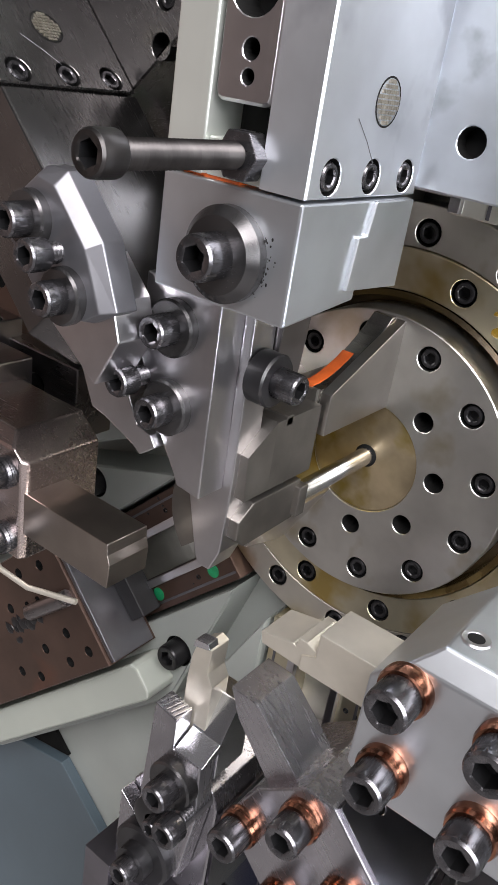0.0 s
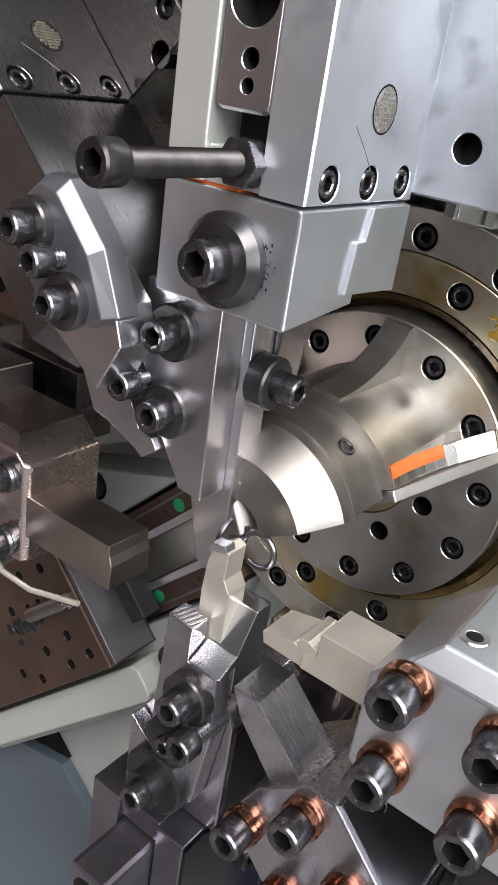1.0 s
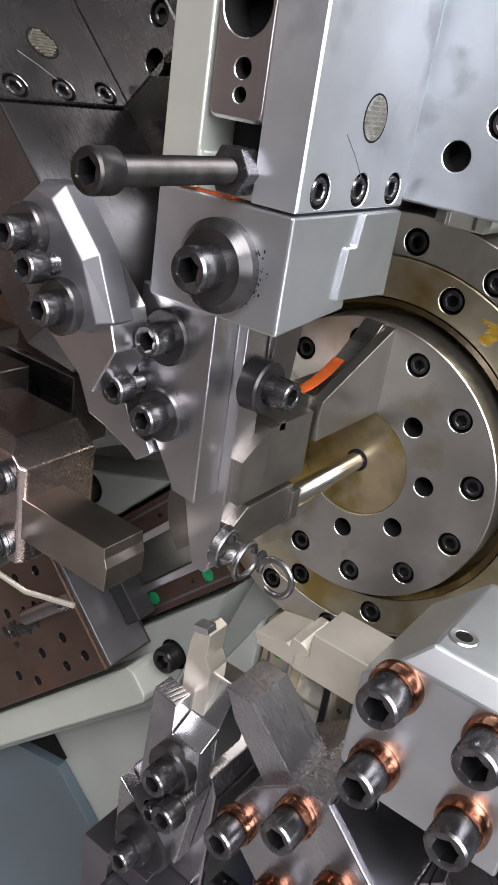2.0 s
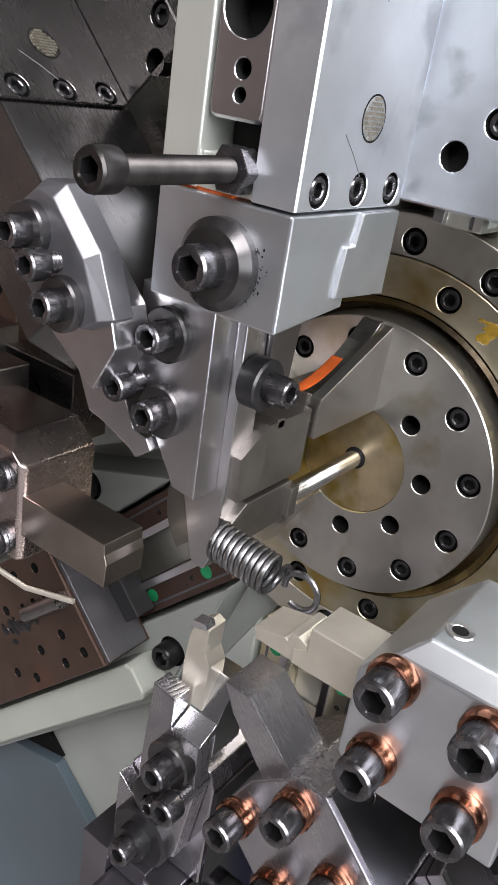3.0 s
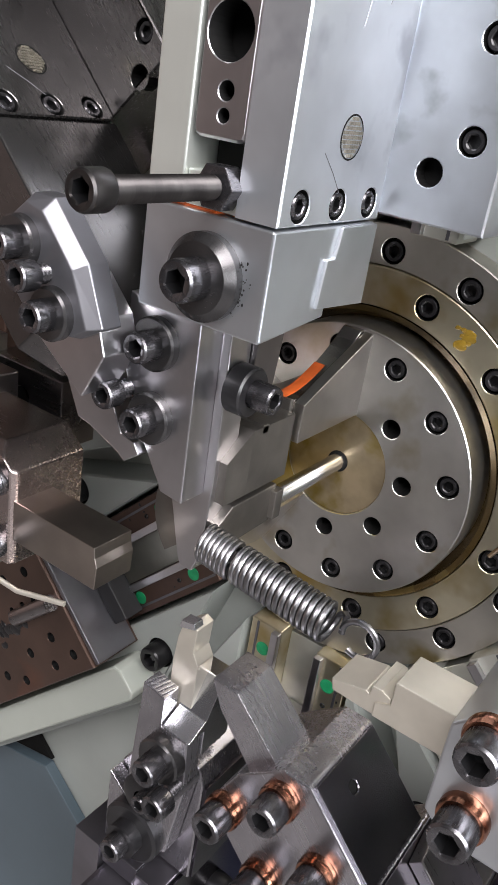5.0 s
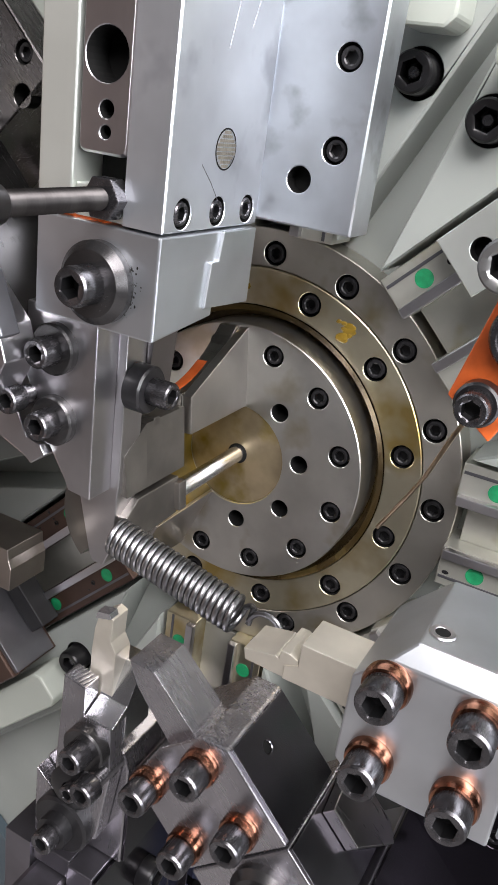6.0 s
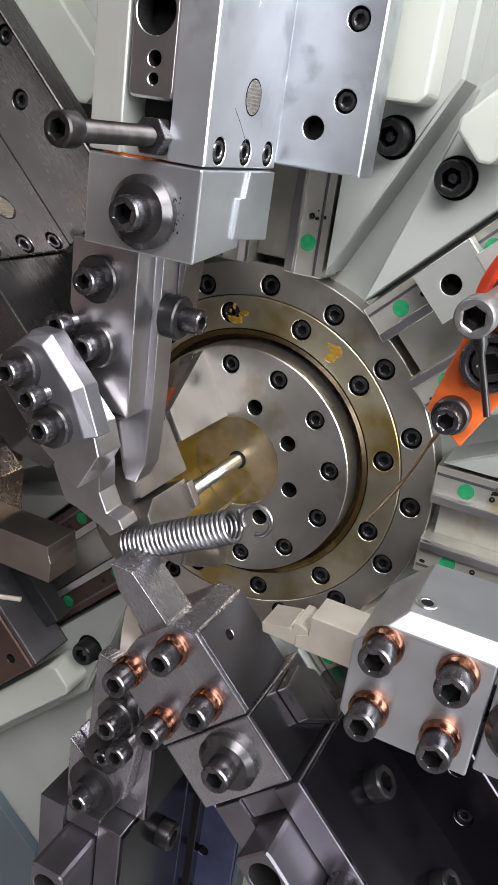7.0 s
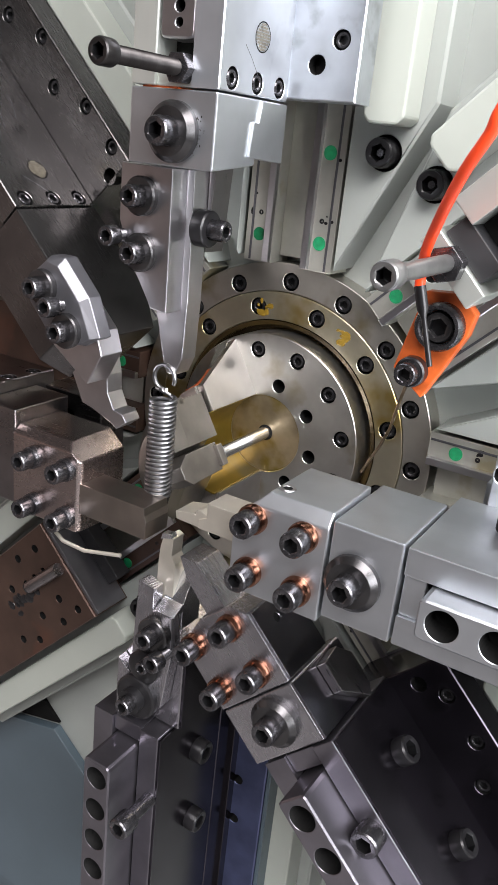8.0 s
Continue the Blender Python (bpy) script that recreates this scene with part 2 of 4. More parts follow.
def plate(outline, holes, axis, front, back, edge=0.8, through_holes=()):
    """A plate with its face at front, blind holes of (outline, depth) and holes right through. front and back are places on the axis."""
    put = AXES[axis]
    way = 1 if back > front else -1
    bm = bmesh.new()

    def loop(points, c):
        vs = [bm.verts.new(put(a, b, c)) for a, b in points]
        return vs, [bm.edges.new((vs[k], vs[(k + 1) % len(vs)])) for k in range(len(vs))]

    def skin(u, v, index=0):
        for k in range(len(u)):
            n = (k + 1) % len(u)
            bm.faces.new((u[k], u[n], v[n], v[k])).material_index = index

    edge *= 0.6
    rim, edges = loop(shrink(outline, edge), front)
    rear_edges = []
    side, _ = loop(outline, front + way * edge)
    rear, e = loop(outline, back)
    rear_edges += e
    skin(rim, side)
    skin(side, rear)
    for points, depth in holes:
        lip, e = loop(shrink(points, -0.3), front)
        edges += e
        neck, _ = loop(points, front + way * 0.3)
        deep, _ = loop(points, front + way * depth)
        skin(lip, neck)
        # deep walls and bottom take the painted shade
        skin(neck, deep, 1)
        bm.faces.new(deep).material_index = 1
    for points in through_holes:
        lip, e = loop(shrink(points, -0.3), front)
        edges += e
        neck, _ = loop(points, front + way * 0.3)
        far, e = loop(points, back)
        rear_edges += e
        skin(lip, neck)
        skin(neck, far)
    normal = put(0, 0, 1)
    bmesh.ops.triangle_fill(bm, use_beauty=True, use_dissolve=False, edges=edges, normal=normal)
    bmesh.ops.triangle_fill(bm, use_beauty=True, use_dissolve=False, edges=rear_edges, normal=normal)
    return bm


def lathe(profile, n=32, m=None):
    """A body of turning: (radius, height) pairs round z."""
    bm = bmesh.new()
    rings = []
    for r, z in profile:
        if r < 1e-6:
            rings.append([bm.verts.new((0, 0, z))])
        else:
            rings.append([bm.verts.new((r * math.cos(2 * math.pi * k / n), r * math.sin(2 * math.pi * k / n), z)) for k in range(n)])
    for u, v in zip(rings, rings[1:]):
        for k in range(n):
            j = (k + 1) % n
            if len(u) == 1:
                bm.faces.new((u[0], v[k], v[j]))
            elif len(v) == 1:
                bm.faces.new((u[k], u[j], v[0]))
            else:
                bm.faces.new((u[k], u[j], v[j], v[k]))
    if m is not None:
        bm.transform(m)
    return bm


def hexagon(r):
    return circle(0, 0, r, 6)


def screw_mesh(d, head_h, shank, knurl=True, threads=False):
    """A socket head cap screw of thread d: seat at z = 0, head up, shank down."""
    rh, rs = d * 0.75, d * 0.5
    bm = bmesh.new()
    n = 96

    def ring(r, z, wave=0.0):
        return [bm.verts.new(((r - (wave if k % 2 else 0)) * math.cos(2 * math.pi * k / n), (r - (wave if k % 2 else 0)) * math.sin(2 * math.pi * k / n), z)) for k in range(n)]

    def skin(u, v):
        for k in range(n):
            j = (k + 1) % n
            bm.faces.new((u[k], u[j], v[j], v[k]))

    w = d * 0.022 if knurl else 0.0
    rows = [ring(rh - 0.3, 0), ring(rh, 0.5, w), ring(rh, head_h - d * 0.2, w), ring(rh - w, head_h - d * 0.17), ring(rh - w, head_h - d * 0.1), ring(rh - d * 0.09, head_h), ring(d * 0.49, head_h)]
    for u, v in zip(rows, rows[1:]):
        skin(u, v)
    hexr = d * 0.44

    def hexring(z):
        out = []
        for k in range(n):
            a = 2 * math.pi * k / n
            b = (a % (math.pi / 3)) - math.pi / 6
            r = hexr * math.cos(math.pi / 6) / math.cos(b)
            out.append(bm.verts.new((r * math.cos(a), r * math.sin(a), z)))
        return out

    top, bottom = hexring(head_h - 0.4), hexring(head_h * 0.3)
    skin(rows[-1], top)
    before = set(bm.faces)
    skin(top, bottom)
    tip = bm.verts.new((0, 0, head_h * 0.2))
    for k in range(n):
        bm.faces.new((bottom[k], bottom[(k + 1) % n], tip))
    # socket faces take the painted shade
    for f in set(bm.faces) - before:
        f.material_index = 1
    low = [rows[0]]
    z, k = 0.0, 0
    low.append(ring(rs, 0))
    if threads:
        while z > -shank + 1:
            z -= 0.8
            k += 1
            low.append(ring(rs - (0.85 if k % 2 else 0), z))
    else:
        low.append(ring(rs, -shank + 0.8))
    low.append(ring(rs - 0.8, -shank))
    for u, v in zip(low, low[1:]):
        skin(u, v)
    bm.faces.new(low[-1])
    me = bpy.data.meshes.new("cap_screw")
    bmesh.ops.recalc_face_normals(bm, faces=bm.faces)
    bm.to_mesh(me)
    bm.free()
    me.transform(Matrix.Scale(MM, 4))
    me.shade_smooth()
    me.set_sharp_from_angle(angle=radians(28))
    return me


SCREWS = {}


def screw(parent, at, way, d=8, head=None, shank=6, mat=None, threads=False, name="cap_screw", label=""):
    key = (d, head, shank, mat.name if mat else "", threads)
    if key not in SCREWS:
        SCREWS[key] = screw_mesh(d, head or d, shank, True, threads)
        SCREWS[key].materials.append(mat or SCREW)
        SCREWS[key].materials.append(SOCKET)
    ob = new(name, SCREWS[key])
    ob.parent = parent
    turn = Vector(way).to_track_quat("Z", "Y").to_matrix().to_4x4()
    spin = Matrix.Rotation(random.uniform(0, 1.0), 4, "Z")
    ob.matrix_basis = Matrix.Translation(Vector(at) * MM) @ turn @ spin
    if label:
        ob["label"] = label
    return ob


def turned(name, parent, at, way, profile, mat, label="", n=36):
    """A turned part with its z axis along way."""
    ob = part(name, lathe(profile, n), mat, parent, label, smooth=True)
    ob.matrix_basis = Matrix.Translation(Vector(at) * MM) @ Vector(way).to_track_quat("Z", "Y").to_matrix().to_4x4()
    return ob


def washer(parent, at, way, r, h, hole, mat=None, label="", name="washer"):
    c = min(0.8, h * 0.3)
    return turned(name, parent, at, way, [(hole, 0), (r, 0), (r, h - c), (r - c, h), (hole, h), (hole, 0)], mat or BLACK, label)


def nut(parent, at, way, flat, h, mat):
    bm = prism(circle(0, 0, flat / math.sqrt(3), 6), "z", 0, h, 0.7)
    ob = part("hex_nut", bm, mat, parent)
    ob.matrix_basis = Matrix.Translation(Vector(at) * MM) @ Vector(way).to_track_quat("Z", "Y").to_matrix().to_4x4()
    return ob


def tube(points, r, n=12, closed=False):
    """A round bar swept along points."""
    bm = bmesh.new()
    pts = [Vector(p) for p in points]
    rings = []
    side = None
    for k, p in enumerate(pts):
        a, b = pts[max(0, k - 1)], pts[min(len(pts) - 1, k + 1)]
        d = (b - a).normalized()
        side = (d.orthogonal() if side is None else side - d * side.dot(d)).normalized()
        up = d.cross(side)
        rings.append([bm.verts.new(p + r * (math.cos(2 * math.pi * j / n) * side + math.sin(2 * math.pi * j / n) * up)) for j in range(n)])
    for u, v in zip(rings, rings[1:]):
        for k in range(n):
            j = (k + 1) % n
            bm.faces.new((u[k], u[j], v[j], v[k]))
    bm.faces.new(rings[0][::-1])
    bm.faces.new(rings[-1])
    return bm


def slide_pose(theta, out=0.0):
    """The pose of a slide at angle theta: its local z points outwards, moved out by so many millimetres."""
    a = radians(theta)
    return pose(out * MM * math.cos(a), 0, out * MM * math.sin(a), 0, 90 - theta, 0)


FRONT = (0, -1, 0)
SIDE = (1, 0, 0)


# ---- the room: unseen plain walls that close the place, toned for reflections ----
def room_wall(name, x0, x1, y0, y1, z0, z1, mat, label):
    bm = bmesh.new()
    bmesh.ops.create_cube(bm, size=1)
    for v in bm.verts:
        v.co = (x0 + (v.co.x + 0.5) * (x1 - x0), y0 + (v.co.y + 0.5) * (y1 - y0), z0 + (v.co.z + 0.5) * (z1 - z0))
    bm.transform(Matrix.Scale(1000, 4))
    return tagged(part(name, bm, mat), label, "wall", kind="structure")


room_wall("floor", -3, 3, -3.5, 2, -1.25, -1.15, FLOOR, "grey concrete workshop floor")
room_wall("ceiling", -3, 3, -3.5, 2, 1.9, 2.0, WALL, "unseen plain ceiling, dark to limit bounced light")
room_wall("wall_south", -3, 3, -3.6, -3.5, -1.15, 1.9, WALL, "unseen plain wall, dark to limit bounced light")
room_wall("wall_north", -3, 3, 2.0, 2.1, -1.15, 1.9, WALL, "unseen plain dark wall behind the machine")
room_wall("wall_west", -2.7, -2.6, -3.5, 2, -1.15, 1.9, WALL_BROWN, "unseen plain wall, warm grey for reflections")
room_wall("wall_east", 3, 3.1, -3.5, 2, -1.15, 1.9, WALL_EAST, "unseen plain wall, blue-grey for reflections")

# ---- machine face ----
face = thing("machine_face", "grey-green painted cast face of a spring machine", "machine", kind="structure")
part("base_plate", plate(circle(0, 0, 700, 64), [], "y", 30, 60, 2.0, [circle(0, 0, 117, 64)]), CAST, face)
part("machine_body", soften(prism([(-700, -1150), (700, -1150), (700, 500), (480, 720), (-480, 720), (-700, 500)], "y", 81, 900, 0), 12), PANEL, face, "blue-grey sheet steel machine cabinet")
# backing painted with the same near-black hole shade
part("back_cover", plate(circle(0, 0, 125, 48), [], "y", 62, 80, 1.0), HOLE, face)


part("lower_panel", plate([(-640, -640), (-303, -409), (-215, -386), (-150, -440), (-150, -640)], [], "y", 20, 29, 1.0), PANEL, face, "blue-grey painted lower panel")
# flat black plate in place of a shaded gap between the castings
part("shadow_gap", plate([(-303, -405), (-250, -350), (-214, -382)], [], "y", 26, 29.5, 0.5), HOLE, face, "black plate painted as a shaded triangular gap")


def arm_outline(s=1):
    pts = [(36, 120), (88, 222), (88, 470), (36, 470)]
    return [(s * a, b) for a, b in pts]


def guide_arm(theta, brown=False):
    """One radial arm of the face: its two side castings, pale covers, gib rails with painted dots, and large bolts."""
    arm = thing("guide_arm", "grey-green cast slide guide with steel rails and green dots", "slide guide",
                slide_pose(theta), group="radial slide guides")
    for s in (-1, 1):
        out = arm_outline(s)
        bolt_seat = circle(s * 60, 193, 10.4, 28)
        casting = part("side_casting", plate(out if s > 0 else out[::-1], [(bolt_seat, 5)], "y", 0, 30, 3.0), CAST, arm)
        bolt = screw(casting, (s * 60, 5, 193), FRONT, 11.6, 16, 4, BLACK, name="bolt")
        turned("socket_pin", bolt, (0, 0, 3), (0, 0, 1), [(0, 0), (2.6, 0), (2.6, 9), (2.1, 9.6), (0, 9.6)], SCREW, "steel pin in the socket", 18)
        cov = [(s * 53, 212), (s * 57, 208), (s * 74, 208), (s * 78, 212), (s * 78, 470), (s * 53, 470)]
        part("cover", prism(cov, "y", -24, 0, 2.5), CAST_LIGHT, casting, "pale green painted cover")
        a, b = sorted((s * 12, s * 33))
        rail = part("rail", box(a, b, 4, 28, 117, 470, 1.0), RING if theta == -90 else BROWN if brown else GIB, arm)
        part("rail_groove", box(*sorted((s * 27.5, s * 29)), 3.6, 5, 118, 470, 0), GREYSTEEL, rail, "grey groove line")
        a, b = sorted((s * 12, s * 17))
        part("rail_lip", box(a, b, 0, 4, 118, 470, 0.8), STEEL, rail, "bright ground rail edge")
        for r in (135, 190):
            dot = turned("painted_dot", rail, (s * 22.5, 4.0, r), FRONT, [(0, 0.0), (4.4, 0.0), (4.4, 0.25), (0, 0.25)], GREEN, "green paint dot", 24)
        screw(rail, (s * 22.5, 4.2, 149), FRONT, 2.2, 0.8, 1, BLACK, name="set_screw")
    for k in range(7):
        s = random.choice((-1, 1))
        size = random.uniform(0.5, 1.6)
        speck = part("grime_speck", lathe([(0, 0), (1, 0), (0.8, 0.25), (0, 0.35)], 8), BLACK, arm, "black oily speck", smooth=True)
        speck.matrix_basis = Matrix.Translation(Vector((s * random.uniform(25, 31), 3.9, random.choice((random.gauss(150, 2), random.uniform(120, 200))))) * MM) @ Vector(FRONT).to_track_quat("Z", "Y").to_matrix().to_4x4() @ Matrix.Diagonal((size, size * random.uniform(0.5, 1.8), 0.4, 1))
    part("channel", box(-12, 12, 16, 29, 122, 470, 0.6), GIB, arm, "grey slide channel floor")
    return arm


# rails at the left take the brown reflection colour
for angle in (90, 45, 0, -45, -90, -135, 180, 135):
    guide_arm(angle, brown=angle in (-135, 180))

# ---- rings round the spindle ----
def bolted_ring(name, r0, r1, front, back, bolt_r, count, first, d, mat, label):
    ring = thing(name, label, "ring")
    seats = [(bolt_r * math.cos(radians(first + 360 / count * k)), bolt_r * math.sin(radians(first + 360 / count * k))) for k in range(count)]
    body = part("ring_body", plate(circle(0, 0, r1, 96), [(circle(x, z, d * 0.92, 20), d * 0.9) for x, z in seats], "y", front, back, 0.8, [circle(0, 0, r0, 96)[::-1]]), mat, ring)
    for x, z in seats:
        screw(body, (x, front + d * 0.88, z), FRONT, d, d * 0.8, 1, BLACK)
    return ring


bolted_ring("outer_ring", 98.8, 118, 13, 40, 106, 16, 112.2 - 90, 6.6, RING_OUT, "grey steel outer flange ring with black cap screws")
bolted_ring("inner_ring", 79, 98.2, 12.6, 40, 88.3, 12, 104.6, 6.6, RING, "oil-stained yellowish steel flange ring with cap screws")
grease = thing("grease", "small amber grease smears on the flange ring", "grease")
for k in range(22):
    a = radians(random.gauss(59.5, 1.6) if k < 14 else random.gauss(99, 3))
    r = random.gauss(88, 2.2)
    bm = lathe([(0, 0), (1, 0), (0.8, 0.25), (0.4, 0.4), (0, 0.42)], 10)
    for v in bm.verts:
        v.co.x *= random.uniform(0.8, 1.2)
    size = random.uniform(0.9, 2.6)
    ob = part("smear", bm, GREASE, grease, smooth=True)
    ob.matrix_basis = Matrix.Translation(Vector((r * math.cos(a), 12.7, r * math.sin(a))) * MM) @ Vector(FRONT).to_track_quat("Z", "Y").to_matrix().to_4x4() @ Matrix.Diagonal((size * random.uniform(0.6, 1.8), size, 0.9, 1))
seal = thing("oil_seal_ring", "dark oily seal ring in the gap around the spindle disc", "ring")
part("seal_lip", plate(circle(0, 0, 79, 80), [], "y", 24, 34, 0.6, [circle(0, 0, 60, 80)[::-1]]), SEAL, seal)
part("seal_collar", lathe([(78.6, 12.2), (75.5, 13.5), (75, 22), (78.6, 23)], 80, Matrix.Rotation(radians(-90), 4, "X")), SEAL, seal, smooth=True)

# ---- spindle: rotating disc with the half-open head and wire quill ----
spindle = thing("spindle", "oiled steel spindle disc with a half-open bored head and wire quill", "spindle")
first_bolt, first_hole = 70.0, 47.4
bolts = [(60 * math.cos(radians(first_bolt - 30 * k)), 60 * math.sin(radians(first_bolt - 30 * k))) for k in range(12)]
holes = [(37.4 * math.cos(radians(first_hole - 45 * k)), 37.4 * math.sin(radians(first_hole - 45 * k))) for k in range(8)]
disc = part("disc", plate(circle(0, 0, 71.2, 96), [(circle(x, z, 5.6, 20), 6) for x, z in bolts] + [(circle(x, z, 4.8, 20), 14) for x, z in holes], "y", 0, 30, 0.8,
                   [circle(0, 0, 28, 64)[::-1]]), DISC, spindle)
for x, z in bolts:
    screw(disc, (x, 5.6, z), FRONT, 6, 4.9, 1, BLACK)
part("hub", lathe([(0, 0), (27.8, 0), (27.8, 20), (0, 20)], 64, Matrix.Translation((0, 1.0, 0)) @ Matrix.Rotation(radians(-90), 4, "X")), HUB, spindle, "oily brown bronze hub")
turned("quill_rod", spindle, (1.0, 2, 0.5), FRONT, [(0, 0), (4.3, 0), (4.3, 63), (3.8, 64), (0, 64)], BRIGHT, "bright round steel wire quill")
CUT = 5.0
# flat black ring: shade round the quill painted on
washer(spindle, (1.0, 1.0, 0.5), FRONT, 5.6, 0.5, 4.2, HOLE, "black ring painted for the shaded gap round the quill", "quill_gap")


def half_outline(outer, inner, cut, end=None):
    """A C-shaped section (x, z), open towards +x."""
    a0 = math.acos(cut / outer)
    a1 = math.acos(cut / inner)
    e0 = radians(end) if end else 2 * math.pi - a0
    e1 = radians(end) if end else 2 * math.pi - a1
    pts = []
    for k in range(33):
        a = a0 + (e0 - a0) * k / 32
        pts.append((outer * math.cos(a), outer * math.sin(a)))
    for k in range(25):
        a = e1 + (a1 - e1) * k / 24
        pts.append((inner * math.cos(a), inner * math.sin(a)))
    return pts


head = part("head", prism(half_outline(47, 28.5, CUT - 5, 238), "y", -56, 0.5, 0.0), HEAD, spindle, "half-open turned steel head", smooth=True)
part("bore", prism(half_outline(28.4, 27.4, CUT - 5.5, 238), "y", -58, 0, 0.0), OIL, spindle, "oil-stained yellow bore wall", smooth=True)
part("nose", prism(half_outline(42, 13, CUT - 1.5, 222), "y", -86, -56, 0.0), NOSE, spindle, "bright turned nose of the head", smooth=True)
cone = half_outline(42, 13, CUT - 1.5, 222)
bm = bmesh.new()
u = [bm.verts.new((a, -86, b)) for a, b in cone]
v = [bm.verts.new((a * (0.74 if k < 33 else 1), -101, b * (0.74 if k < 33 else 1))) for k, (a, b) in enumerate(cone)]
for k in range(len(u)):
    n = (k + 1) % len(u)
    bm.faces.new((u[k], u[n], v[n], v[k]))
bm.faces.new(v)
bm.faces.new(u[::-1])
part("nose_cone", bm, NOSE, spindle, smooth=True)
part("nose_band", prism(half_outline(43, 39, CUT - 1.5, 222), "y", -80, -76, 0.3), NOSE, spindle)


def fin(angle, thick, name="gusset"):
    """A gusset from the disc to the head with a hollow outer edge, in the plane at that angle round the axis."""
    pts = [(44, 0.4), (70, 0.4), (70, -3)]
    for k in range(11):
        a = math.pi / 2 * k / 10
        pts.append((70 - 22 * math.sin(a), -3 - 30 * (1 - math.cos(a)) - 20 * (k / 10)))
    pts += [(44, -54)]
    bm = bmesh.new()
    lo = [bm.verts.new((-thick, y, r)) for r, y in pts]
    hi = [bm.verts.new((0, y, r)) for r, y in pts]
    bm.faces.new(lo)
    bm.faces.new(hi[::-1])
    for k in range(len(pts)):
        n = (k + 1) % len(pts)
        bm.faces.new((lo[k], lo[n], hi[n], hi[k]))
    bm.transform(Matrix.Translation((CUT if abs(angle) < 1 or abs(angle - 180) < 1 else thick / 2, 0, 0)))
    if angle:
        bm.transform(Matrix.Rotation(radians(angle), 4, "Y"))
    return part(name, bm, HEAD, spindle, "polished steel gusset", smooth=True)


fin(-60, 13)
bm = prism([(0.4, -70), (0.4, -28), (-54, -28), (-54, -47), (-10, -69)], "x", -12, 0, 0.6)
bm.transform(Matrix.Rotation(radians(29), 4, "Y"))
part("gusset", bm, SPINDLE, spindle)
hollow = [(0.4, 28), (0.4, 70), (-3, 70)] + [(-3 - 51 * k / 10, 70 - 23 * math.sin(math.pi / 2 * k / 10) ** 0.9) for k in range(1, 11)] + [(-54, 28)]
part("gusset", prism(hollow, "x", CUT - 14, CUT - 4.2, 0.5), POLISHED, spindle, "polished hollow gusset")
# orange reflection on the hollow gusset, added as a coloured strip
reflection_edge = [(-24 - 30 * k / 12, 70.2 - 23 * math.sin(math.pi / 2 * (0.412 + 0.588 * k / 12)) ** 0.9) for k in range(13)]
part("orange_liner", prism(reflection_edge + [(y, r - 0.8) for y, r in reflection_edge[::-1]], "x", CUT - 14.2, CUT - 8.6, 0.1), ORANGE, spindle, "orange strip added for a reflection on the gusset", smooth=True)
part("gusset_face", prism([(0.4, 28), (0.4, 69.5), (-54, 46), (-54, 28)], "x", CUT - 4, CUT + 1, 0.5), SPINDLE, spindle, "ground flat gusset face")
for a in (120, 180):
    c, s = math.cos(radians(a)), math.sin(radians(a))
    screw(spindle, (42.1 * c, -66, 42.1 * s), (c, 0, s), 5, 0.8, 3, BLACK)
    screw(spindle, (57 * math.cos(radians(a + 30)), 0, 57 * math.sin(radians(a + 30))), FRONT, 7, 7, 2, BLACK)
# wire guide tool at the nose
part("wire_guide", prism([(-60, 9), (-92, 9), (-101, 3), (-101, -5), (-95, -10), (-62, -9)], "x", -13, 3, 0.8), NOSE, spindle, "small steel wire guide tool")
part("guide_clamp", prism([(-58, 7), (-58, -7), (-64, -7), (-64, 7)], "x", -5, 6, 0.8), NOSE, spindle)


